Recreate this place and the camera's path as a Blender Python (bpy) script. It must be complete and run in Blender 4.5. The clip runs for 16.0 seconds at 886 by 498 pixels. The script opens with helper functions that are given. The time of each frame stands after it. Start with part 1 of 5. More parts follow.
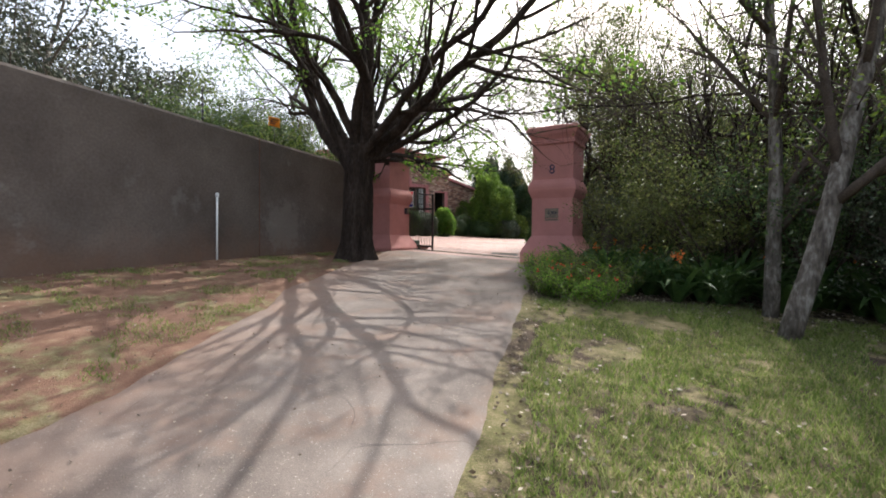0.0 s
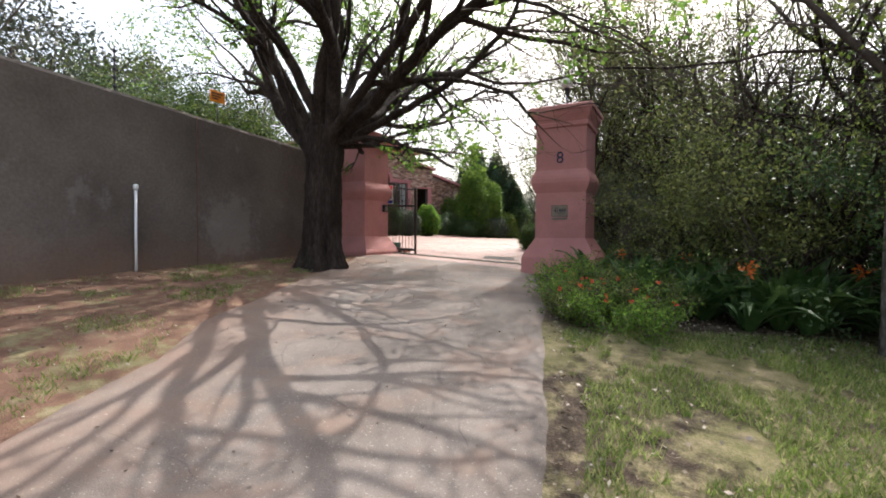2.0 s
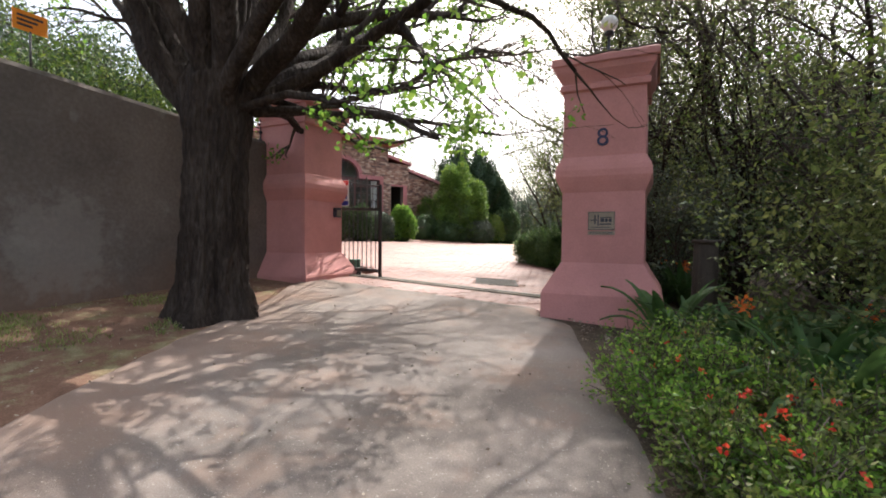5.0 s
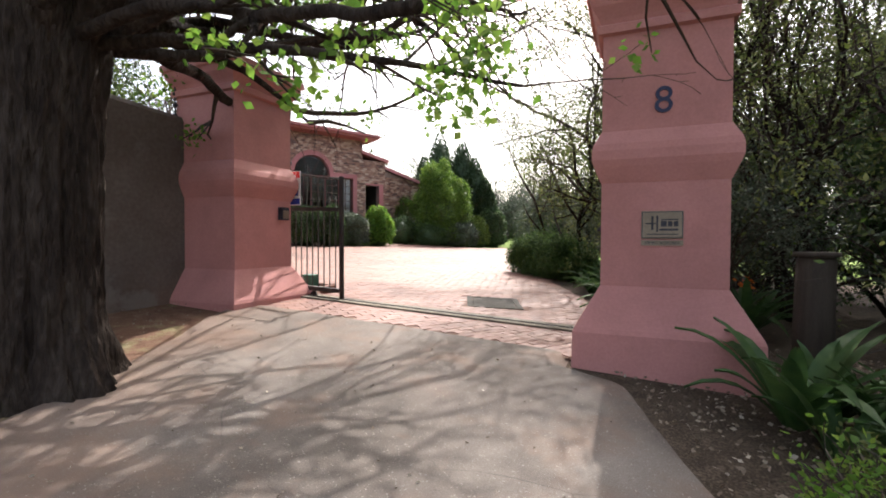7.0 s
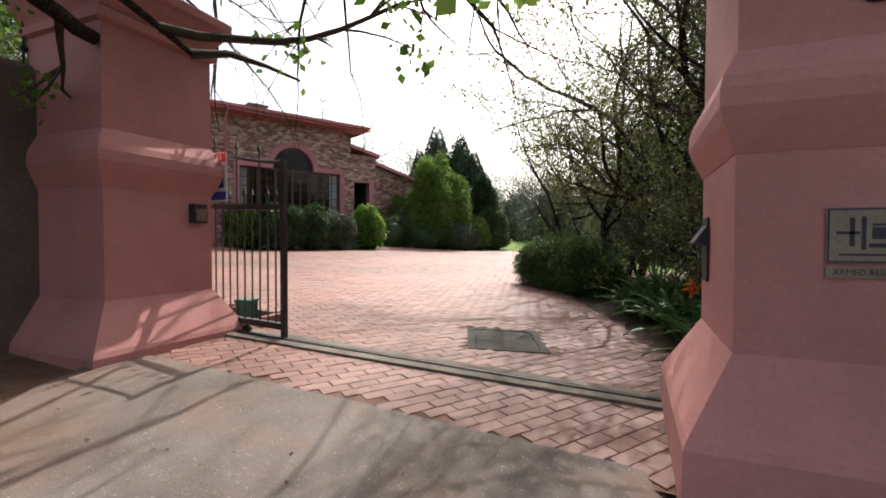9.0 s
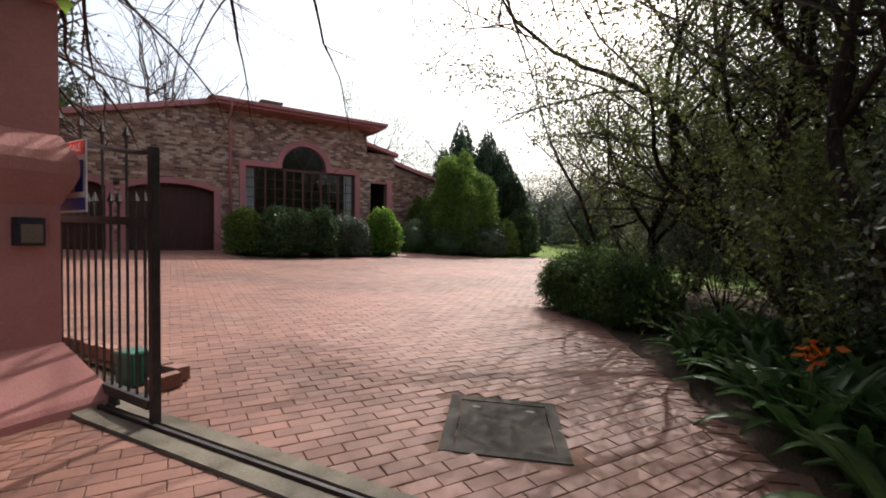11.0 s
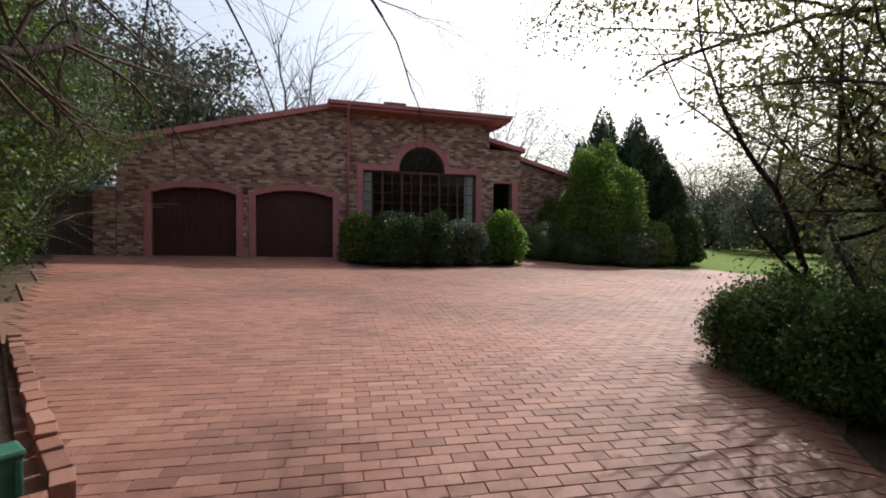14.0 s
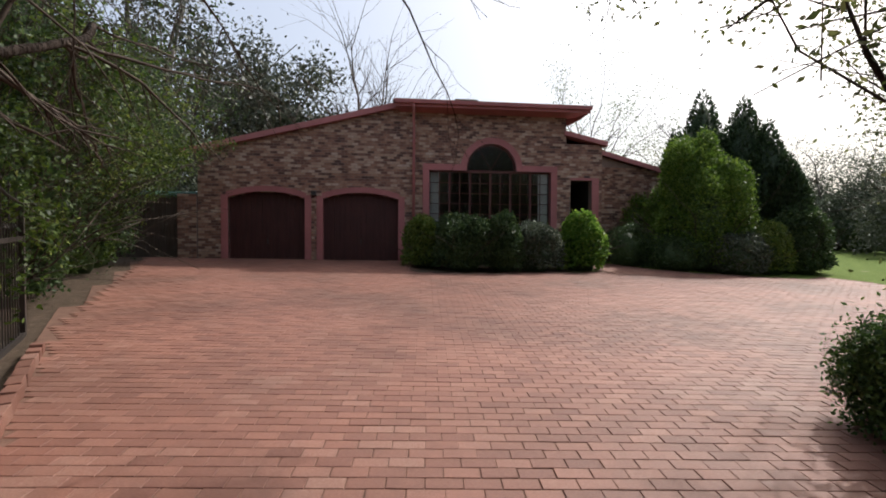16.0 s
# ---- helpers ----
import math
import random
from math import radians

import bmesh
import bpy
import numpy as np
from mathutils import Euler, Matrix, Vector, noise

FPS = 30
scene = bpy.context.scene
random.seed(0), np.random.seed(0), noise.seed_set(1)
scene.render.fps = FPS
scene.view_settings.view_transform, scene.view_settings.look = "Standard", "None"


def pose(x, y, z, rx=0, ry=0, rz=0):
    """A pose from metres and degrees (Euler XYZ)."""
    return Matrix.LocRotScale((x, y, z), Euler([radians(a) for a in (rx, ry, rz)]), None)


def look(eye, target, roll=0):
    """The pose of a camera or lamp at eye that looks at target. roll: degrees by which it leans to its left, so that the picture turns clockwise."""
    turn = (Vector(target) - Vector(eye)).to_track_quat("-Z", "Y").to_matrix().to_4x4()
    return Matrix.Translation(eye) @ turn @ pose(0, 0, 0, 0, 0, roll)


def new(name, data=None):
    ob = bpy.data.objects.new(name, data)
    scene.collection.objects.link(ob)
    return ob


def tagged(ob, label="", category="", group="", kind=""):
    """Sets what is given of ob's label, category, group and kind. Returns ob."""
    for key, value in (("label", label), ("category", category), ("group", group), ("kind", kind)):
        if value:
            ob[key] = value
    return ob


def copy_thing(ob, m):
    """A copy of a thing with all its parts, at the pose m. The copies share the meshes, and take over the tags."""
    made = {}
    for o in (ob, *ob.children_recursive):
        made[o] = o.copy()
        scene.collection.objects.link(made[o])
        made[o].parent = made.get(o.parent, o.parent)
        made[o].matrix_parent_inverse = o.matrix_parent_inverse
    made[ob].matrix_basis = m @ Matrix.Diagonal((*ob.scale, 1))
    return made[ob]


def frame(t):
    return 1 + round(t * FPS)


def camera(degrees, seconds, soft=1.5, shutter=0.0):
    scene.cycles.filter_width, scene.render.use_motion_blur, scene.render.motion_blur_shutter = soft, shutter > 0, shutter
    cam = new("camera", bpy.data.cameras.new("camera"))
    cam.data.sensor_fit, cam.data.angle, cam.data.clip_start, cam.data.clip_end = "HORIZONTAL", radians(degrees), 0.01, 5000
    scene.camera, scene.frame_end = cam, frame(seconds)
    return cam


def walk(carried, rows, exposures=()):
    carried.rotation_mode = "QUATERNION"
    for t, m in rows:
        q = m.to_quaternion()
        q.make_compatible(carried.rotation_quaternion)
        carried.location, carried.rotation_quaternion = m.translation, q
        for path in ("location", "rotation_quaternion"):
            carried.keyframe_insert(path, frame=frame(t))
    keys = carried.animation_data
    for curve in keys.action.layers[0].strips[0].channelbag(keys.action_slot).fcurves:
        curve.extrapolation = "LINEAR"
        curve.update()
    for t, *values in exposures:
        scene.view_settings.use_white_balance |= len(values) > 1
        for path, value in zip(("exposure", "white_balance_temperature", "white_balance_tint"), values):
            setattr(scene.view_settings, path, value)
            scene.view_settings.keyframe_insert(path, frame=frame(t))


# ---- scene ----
cam = camera(88.4, 16.0, soft=1.85)
PATH = [
    (0, (0.384, 0.485, 1.678), (-0.619, 2.216, 1.638), 0.4),
    (0.5, (0.161, 0.826, 1.708), (-0.836, 2.559, 1.662), 0.5),
    (1, (-0.113, 1.249, 1.749), (-1.105, 2.985, 1.699), 0.4),
    (1.5, (-0.383, 1.717, 1.765), (-1.344, 3.47, 1.716), 0.3),
    (2, (-0.675, 2.188, 1.796), (-1.61, 3.956, 1.746), 0.3),
    (2.5, (-0.975, 2.725, 1.835), (-1.891, 4.502, 1.788), 0.3),
    (3, (-1.26, 3.269, 1.876), (-2.161, 5.054, 1.829), 0.2),
    (3.5, (-1.545, 3.798, 1.91), (-2.435, 5.589, 1.868), 0.2),
    (4, (-1.784, 4.31, 2.022), (-2.668, 6.103, 1.971), 0.3),
    (6.5, (-2.946, 6.617, 2.179), (-3.725, 8.459, 2.133), 0.3),
    (7, (-3.147, 7.08, 2.22), (-3.914, 8.927, 2.174), 0.2),
    (7.5, (-3.362, 7.557, 2.247), (-4.121, 9.407, 2.203), 0.2),
    (8, (-3.554, 8.04, 2.286), (-4.31, 9.891, 2.238), 0.1),
    (10.3, (-4.064, 10.182, 2.445), (-4.881, 12.007, 2.404), 0.4),
    (10.5, (-4.075, 10.35, 2.481), (-4.917, 12.164, 2.438), 0.4),
    (11, (-4.056, 10.761, 2.531), (-4.956, 12.546, 2.487), 0.4),
    (11.5, (-4.1, 11.102, 2.565), (-5.072, 12.85, 2.524), 0.6),
    (12, (-4.197, 11.442, 2.635), (-5.264, 13.133, 2.596), 0.6),
    (12.5, (-4.267, 11.778, 2.679), (-5.427, 13.407, 2.638), 0.5),
    (13, (-4.379, 12.119, 2.684), (-5.621, 13.686, 2.64), 0.4),
    (13.5, (-4.5, 12.448, 2.704), (-5.823, 13.948, 2.657), 0.4),
    (14, (-4.57, 12.769, 2.743), (-5.975, 14.191, 2.696), 0.4),
    (14.5, (-4.656, 13.029, 2.769), (-6.144, 14.364, 2.723), 0.4),
    (15, (-4.744, 13.283, 2.802), (-6.3, 14.539, 2.755), 0.3),
    (15.5, (-4.795, 13.559, 2.824), (-6.403, 14.747, 2.776), 0.2),
    (16, (-4.858, 13.789, 2.822), (-6.505, 14.923, 2.775), 0.3),
]

walk(cam, [(t, look(eye, target, roll)) for t, eye, target, roll in PATH],
     exposures=[(0.0, 1.18), (2.0, 1.38), (4.0, 1.62), (7.0, 1.6), (8.0, 1.38), (10.5, 0.72), (12.0, 0.6), (13.5, 0.48), (16.0, 0.36)])

# ---- world and sun ----
SUN_TO = Vector((-0.06, 0.66, 0.75)).normalized()
world = bpy.data.worlds.new("world")
scene.world = world
world.use_nodes = True
wn = world.node_tree
sky = wn.nodes.new("ShaderNodeTexSky")
sky.sky_type, sky.sun_disc = "NISHITA", False
sky.sun_elevation = math.asin(SUN_TO.z)
sky.sun_rotation = math.atan2(SUN_TO.x, SUN_TO.y)
sky.air_density, sky.dust_density, sky.ozone_density = 1.0, 6.5, 0.8
haze = wn.nodes.new("ShaderNodeMix")
haze.data_type = "RGBA"
haze.inputs[0].default_value = 0.30
haze.inputs[7].default_value = (5.8, 6.2, 6.9, 1)
wn.links.new(sky.outputs[0], haze.inputs[6])
wn.links.new(haze.outputs[2], wn.nodes["Background"].inputs[0])
wn.nodes["Background"].inputs[1].default_value = 0.15
sun = new("sun", bpy.data.lights.new("sun", "SUN"))
sun.data.energy, sun.data.angle, sun.data.color = 3.0, radians(0.55), (1.0, 0.975, 0.945)
sun.matrix_world = look((0, 0, 60), Vector((0, 0, 60)) - SUN_TO)


# ---- materials ----
def material(name, stops, scale=4.0, fine=60.0, rough=0.8, bump=0.3, bump_scale=None, spec=0.3, island=0.0, obj_random=0.0,
             translucent=0.0, stretch=(1, 1, 1), metallic=0.0, stain=0.0, stain_scale=0.6, bump_dist=0.01):
    """A procedural surface: colour stops over two scales of noise, with optional variation per piece, stains and relief."""
    m = bpy.data.materials.new(name)
    m.use_nodes = True
    nt = m.node_tree
    N, L = nt.nodes, nt.links
    bsdf = N["Principled BSDF"]
    coord = N.new("ShaderNodeTexCoord")
    mp = N.new("ShaderNodeMapping")
    mp.inputs["Scale"].default_value = stretch
    geo = N.new("ShaderNodeNewGeometry")
    L.new(geo.outputs["Position"], mp.inputs["Vector"])
    big, small = N.new("ShaderNodeTexNoise"), N.new("ShaderNodeTexNoise")
    big.inputs["Scale"].default_value, small.inputs["Scale"].default_value = scale, fine
    big.inputs["Detail"].default_value, small.inputs["Detail"].default_value = 5, 3
    for n in (big, small):
        L.new(mp.outputs[0], n.inputs["Vector"])
    mix = N.new("ShaderNodeMath")
    mix.operation = "MULTIPLY_ADD"
    mix.inputs[1].default_value, mix.inputs[2].default_value = 0.45, 0.0
    L.new(small.outputs["Fac"], mix.inputs[0])
    add = N.new("ShaderNodeMath")
    add.operation = "MULTIPLY_ADD"
    add.inputs[1].default_value = 0.55
    L.new(big.outputs["Fac"], add.inputs[0])
    L.new(mix.outputs[0], add.inputs[2])
    fac = add.outputs[0]
    for amount, socket in ((island, "Random Per Island"), (obj_random, "obj")):
        if amount:
            src = geo.outputs["Random Per Island"] if socket != "obj" else N.new("ShaderNodeObjectInfo").outputs["Random"]
            sh = N.new("ShaderNodeMath")
            sh.operation = "SUBTRACT"
            sh.inputs[1].default_value = 0.5
            L.new(src, sh.inputs[0])
            ma = N.new("ShaderNodeMath")
            ma.operation = "MULTIPLY_ADD"
            ma.inputs[1].default_value = amount
            L.new(sh.outputs[0], ma.inputs[0])
            L.new(fac, ma.inputs[2])
            fac = ma.outputs[0]
    ramp = N.new("ShaderNodeValToRGB")
    els = ramp.color_ramp.elements
    while len(els) < len(stops):
        els.new(0.5)
    for e, (p, c) in zip(els, stops):
        e.position, e.color = p, (*c, 1)
    L.new(fac, ramp.inputs[0])
    col = ramp.outputs[0]
    if stain:
        st = N.new("ShaderNodeTexNoise")
        st.inputs["Scale"].default_value, st.inputs["Detail"].default_value, st.inputs["Roughness"].default_value = stain_scale, 6, 0.65
        L.new(geo.outputs["Position"], st.inputs["Vector"])
        rr = N.new("ShaderNodeMapRange")
        rr.inputs[1].default_value, rr.inputs[2].default_value = 0.42, 0.68
        rr.inputs[3].default_value, rr.inputs[4].default_value = 1.0, 1.0 - stain
        L.new(st.outputs["Fac"], rr.inputs[0])
        mul = N.new("ShaderNodeMix")
        mul.data_type, mul.blend_type = "RGBA", "MULTIPLY"
        mul.inputs[0].default_value = 1.0
        L.new(col, mul.inputs[6])
        comb = N.new("ShaderNodeCombineColor")
        for k in range(3):
            L.new(rr.outputs[0], comb.inputs[k])
        L.new(comb.outputs[0], mul.inputs[7])
        col = mul.outputs[2]
    L.new(col, bsdf.inputs["Base Color"])
    bsdf.inputs["Roughness"].default_value = rough
    bsdf.inputs["Metallic"].default_value = metallic
    bsdf.inputs["Specular IOR Level"].default_value = spec
    if bump:
        bn, bt = N.new("ShaderNodeBump"), N.new("ShaderNodeTexNoise")
        bt.inputs["Scale"].default_value, bt.inputs["Detail"].default_value = bump_scale or fine, 6
        L.new(mp.outputs[0], bt.inputs["Vector"])
        bn.inputs["Strength"].default_value, bn.inputs["Distance"].default_value = bump, bump_dist
        L.new(bt.outputs["Fac"], bn.inputs["Height"])
        L.new(bn.outputs[0], bsdf.inputs["Normal"])
    if translucent:
        tr, ms = N.new("ShaderNodeBsdfTranslucent"), N.new("ShaderNodeMixShader")
        L.new(col, tr.inputs["Color"])
        ms.inputs[0].default_value = translucent
        L.new(bsdf.outputs[0], ms.inputs[1])
        L.new(tr.outputs[0], ms.inputs[2])
        L.new(ms.outputs[0], N["Material Output"].inputs[0])
    return m


def overlay(m, make):
    """Lets make(nodes, links, colour socket, position socket) rework the base colour of a finished material."""
    N, L = m.node_tree.nodes, m.node_tree.links
    b = N["Principled BSDF"]
    src = b.inputs["Base Color"].links[0].from_socket
    geo = N.new("ShaderNodeNewGeometry")
    L.new(make(N, L, src, geo.outputs["Position"]), b.inputs["Base Color"])


def veil(N, L, base, fac, tint, mode="MIX"):
    x = N.new("ShaderNodeMix")
    x.data_type, x.blend_type = "RGBA", mode
    L.new(fac, x.inputs[0]), L.new(base, x.inputs[6])
    x.inputs[7].default_value = (*tint, 1)
    return x.outputs[2]


def ranged(N, L, src, a, b, c=0.0, d=1.0):
    r = N.new("ShaderNodeMapRange")
    for k, v in enumerate((a, b, c, d)):
        r.inputs[k + 1].default_value = v
    L.new(src, r.inputs[0])
    return r.outputs[0]


def noisy(N, L, pos, scale, detail=5):
    n = N.new("ShaderNodeTexNoise")
    n.inputs["Scale"].default_value, n.inputs["Detail"].default_value, n.inputs["Roughness"].default_value = scale, detail, 0.62
    L.new(pos, n.inputs["Vector"])
    return n.outputs["Fac"]


def cracked(N, L, base, pos):
    """Red dust in patches, pale worn aggregate and hairline cracks."""
    col = veil(N, L, base, ranged(N, L, noisy(N, L, pos, 1.7), 0.5, 0.66, 0.0, 0.6), (0.20, 0.13, 0.095))
    col = veil(N, L, col, ranged(N, L, noisy(N, L, pos, 60, 2), 0.64, 0.70, 0.0, 0.55), (0.42, 0.38, 0.33))
    sep = N.new("ShaderNodeSeparateXYZ")
    L.new(pos, sep.inputs[0])
    total = None
    for src, k in ((sep.outputs[0], 1.0), (sep.outputs[1], 0.458), (noisy(N, L, pos, 0.9, 7), 2.4)):
        m = N.new("ShaderNodeMath")
        m.operation = "MULTIPLY_ADD"
        m.inputs[1].default_value = k
        L.new(src, m.inputs[0])
        if total is None:
            m.inputs[2].default_value = 1.4
        else:
            L.new(total, m.inputs[2])
        total = m.outputs[0]
    col = veil(N, L, col, ranged(N, L, total, 0.1, 1.3, 0.6, 0.0), (0.20, 0.125, 0.09))
    warp = N.new("ShaderNodeMix")
    warp.data_type = "VECTOR"
    warp.inputs[0].default_value = 0.25
    L.new(pos, warp.inputs[4])
    n = N.new("ShaderNodeTexNoise")
    n.inputs["Scale"].default_value = 1.4
    L.new(pos, n.inputs["Vector"])
    L.new(n.outputs["Color"], warp.inputs[5])
    v = N.new("ShaderNodeTexVoronoi")
    v.feature = "DISTANCE_TO_EDGE"
    v.inputs["Scale"].default_value = 1.1
    L.new(warp.outputs[1], v.inputs["Vector"])
    line = ranged(N, L, v.outputs["Distance"], 0.0, 0.007, 1.0, 0.0)
    part_of = N.new("ShaderNodeMath")
    part_of.operation = "MULTIPLY"
    L.new(line, part_of.inputs[0])
    L.new(ranged(N, L, noisy(N, L, pos, 0.8), 0.50, 0.58, 0.0, 0.5), part_of.inputs[1])
    return veil(N, L, col, part_of.outputs[0], (0.05, 0.04, 0.034))


def splashed(N, L, base, pos):
    """Red soil thrown up the foot of the wall, and pale patched plaster."""
    sep = N.new("ShaderNodeSeparateXYZ")
    L.new(pos, sep.inputs[0])
    add = N.new("ShaderNodeMath")
    add.operation = "MULTIPLY_ADD"
    add.inputs[1].default_value = 1.2
    L.new(noisy(N, L, pos, 1.6), add.inputs[0])
    L.new(sep.outputs[2], add.inputs[2])
    col = veil(N, L, base, ranged(N, L, add.outputs[0], 1.75, 2.5, 0.6, 0.0), (0.19, 0.105, 0.066))
    col = veil(N, L, col, ranged(N, L, noisy(N, L, pos, 1.1, 8), 0.60, 0.66, 0.0, 0.35), (0.26, 0.24, 0.22))
    away = N.new("ShaderNodeVectorMath")
    away.operation = "DISTANCE"
    away.inputs[1].default_value = (-8.6, 8.2, 2.0)
    L.new(pos, away.inputs[0])
    rag = N.new("ShaderNodeMath")
    rag.operation = "MULTIPLY_ADD"
    rag.inputs[1].default_value = 1.3
    L.new(noisy(N, L, pos, 5.0, 8), rag.inputs[0])
    L.new(away.outputs["Value"], rag.inputs[2])
    return veil(N, L, col, ranged(N, L, rag.outputs[0], 1.10, 1.32, 0.4, 0.0), (0.23, 0.205, 0.185))


PINK = material("pink_plaster", [(0.3, (0.43, 0.185, 0.165)), (0.55, (0.50, 0.22, 0.20)), (0.75, (0.55, 0.255, 0.23))], 1.3, 45, 0.75, 0.25, 90, stain=0.18, stain_scale=1.2)
PINK_TRIM = material("pink_trim_paint", [(0.3, (0.33, 0.125, 0.12)), (0.6, (0.40, 0.155, 0.15)), (0.8, (0.45, 0.185, 0.18))], 2.0, 30, 0.6, 0.1, stain=0.2)
GREY_WALL = material("grey_plaster", [(0.3, (0.10, 0.08, 0.066)), (0.5, (0.135, 0.11, 0.093)), (0.72, (0.18, 0.15, 0.128))], 0.9, 22, 0.92, 0.35, 60, stain=0.3, stain_scale=0.7)
ASPHALT = material("old_asphalt", [(0.3, (0.10, 0.08, 0.066)), (0.5, (0.165, 0.135, 0.115)), (0.7, (0.25, 0.215, 0.185))], 1.0, 140, 0.9, 0.5, 160, stain=0.3, stain_scale=1.4)
CONCRETE = material("weathered_concrete", [(0.3, (0.10, 0.085, 0.065)), (0.6, (0.18, 0.155, 0.12)), (0.8, (0.26, 0.23, 0.18))], 5, 80, 0.9, 0.4, 120, stain=0.3)
PAVER = material("clay_paver", [(0.1, (0.11, 0.048, 0.036)), (0.35, (0.19, 0.082, 0.057)), (0.6, (0.25, 0.114, 0.08)), (0.9, (0.36, 0.21, 0.16))], 0.9, 70, 0.62, 0.35, 120, island=0.34, spec=0.45, stain=0.5, stain_scale=0.45)
PAVER_ONE = material("clay_paver_piece", [(0.1, (0.11, 0.048, 0.036)), (0.35, (0.19, 0.082, 0.057)), (0.6, (0.25, 0.114, 0.08)), (0.9, (0.36, 0.21, 0.16))], 0.9, 70, 0.62, 0.35, 120, obj_random=0.34, spec=0.45, stain=0.5, stain_scale=0.45)
JOINT = material("sand_joint", [(0.3, (0.10, 0.055, 0.04)), (0.7, (0.19, 0.11, 0.08))], 8, 90, 0.95, 0.3)
BRICK_STOPS = [(0.12, (0.075, 0.048, 0.043)), (0.35, (0.19, 0.105, 0.078)), (0.5, (0.28, 0.155, 0.11)), (0.68, (0.37, 0.25, 0.18)), (0.88, (0.48, 0.38, 0.30))]
WALL_BRICK = material("face_brick", BRICK_STOPS, 3, 50, 0.88, 0.4, 90, island=0.62)
WALL_BRICK_ONE = material("face_brick_piece", BRICK_STOPS, 3, 50, 0.88, 0.4, 90, obj_random=0.62)
MORTAR = material("mortar", [(0.3, (0.20, 0.15, 0.125)), (0.7, (0.29, 0.235, 0.20))], 6, 80, 0.95, 0.3)
DARK_WOOD = material("dark_stained_wood", [(0.3, (0.036, 0.013, 0.012)), (0.7, (0.078, 0.027, 0.024))], 2, 30, 0.55, 0.2, stretch=(6, 6, 0.6), stain=0.3)
MAROON = material("maroon_frame_paint", [(0.3, (0.07, 0.024, 0.022)), (0.7, (0.12, 0.042, 0.038))], 3, 40, 0.5, 0.1)
FENCE_WOOD = material("old_fence_wood", [(0.3, (0.035, 0.026, 0.02)), (0.7, (0.085, 0.065, 0.05))], 3, 40, 0.85, 0.4, stretch=(8, 8, 0.7))
IRON = material("gate_iron", [(0.3, (0.022, 0.019, 0.018)), (0.7, (0.06, 0.05, 0.045))], 6, 60, 0.5, 0.15, spec=0.5, metallic=0.3)
GALV = material("galvanised_steel", [(0.3, (0.30, 0.30, 0.30)), (0.7, (0.48, 0.48, 0.48))], 6, 60, 0.45, 0.1, metallic=0.7)
WHITE = material("white_paint", [(0.3, (0.70, 0.70, 0.69)), (0.7, (0.82, 0.82, 0.81))], 5, 40, 0.5, 0.05)
BLACK = material("black_paint", [(0.3, (0.015, 0.015, 0.022)), (0.7, (0.04, 0.04, 0.055))], 8, 60, 0.5, 0.1)
NAVY = material("navy_enamel", [(0.3, (0.012, 0.014, 0.045)), (0.7, (0.025, 0.028, 0.075))], 8, 60, 0.4, 0.05)
RED = material("sign_red", [(0.3, (0.55, 0.03, 0.035)), (0.7, (0.65, 0.045, 0.05))], 6, 40, 0.4, 0)
BLUE = material("sign_blue", [(0.3, (0.03, 0.05, 0.30)), (0.7, (0.05, 0.07, 0.38))], 6, 40, 0.4, 0)
ORANGE = material("sign_orange", [(0.3, (0.75, 0.22, 0.02)), (0.7, (0.85, 0.30, 0.03))], 6, 40, 0.5, 0)
PLATE = material("etched_plate", [(0.3, (0.17, 0.135, 0.10)), (0.7, (0.26, 0.21, 0.16))], 8, 60, 0.45, 0.1, metallic=0.4)
GREEN_BOX = material("green_plastic", [(0.3, (0.02, 0.085, 0.058)), (0.7, (0.035, 0.13, 0.09))], 6, 60, 0.5, 0.1, stain=0.3, stain_scale=4)
ROOF = material("roof_sheet", [(0.3, (0.16, 0.07, 0.06)), (0.7, (0.24, 0.12, 0.10))], 2, 40, 0.6, 0.15)
CURTAIN = material("curtain_cloth", [(0.3, (0.55, 0.53, 0.50)), (0.7, (0.68, 0.66, 0.63))], 4, 60, 0.9, 0.2)
# Near-black interior faces: the shade of unlit recesses is put into the colour.
RECESS_SHADE = material("recess_shade", [(0.3, (0.035, 0.03, 0.028)), (0.7, (0.06, 0.05, 0.045))], 2, 20, 0.9, 0)
BARK = material("dark_bark", [(0.3, (0.014, 0.010, 0.0085)), (0.5, (0.034, 0.025, 0.020)), (0.75, (0.085, 0.066, 0.053))], 5, 34, 0.95, 1.0, 20, stretch=(1, 1, 0.25), bump_dist=0.09, spec=0.1)
BARK_GREY = material("grey_bark", [(0.35, (0.04, 0.034, 0.028)), (0.5, (0.11, 0.095, 0.08)), (0.65, (0.24, 0.225, 0.20))], 9, 26, 0.95, 0.9, 30, stretch=(1, 1, 0.4), bump_dist=0.02, spec=0.1)
TWIG = material("twig_bark", [(0.3, (0.035, 0.027, 0.022)), (0.7, (0.10, 0.08, 0.065))], 8, 60, 0.95, 0.3, spec=0.1)


THORN = material("dry_thorn_stem", [(0.3, (0.10, 0.075, 0.06)), (0.7, (0.24, 0.19, 0.155))], 8, 60, 0.95, 0.3, spec=0.1)


overlay(ASPHALT, cracked)
overlay(GREY_WALL, splashed)
SLAB = material("cover_slab", [(0.3, (0.035, 0.03, 0.024)), (0.6, (0.066, 0.057, 0.046)), (0.8, (0.12, 0.105, 0.085))], 7, 90, 0.9, 0.5, 110, stain=0.4, stain_scale=3)


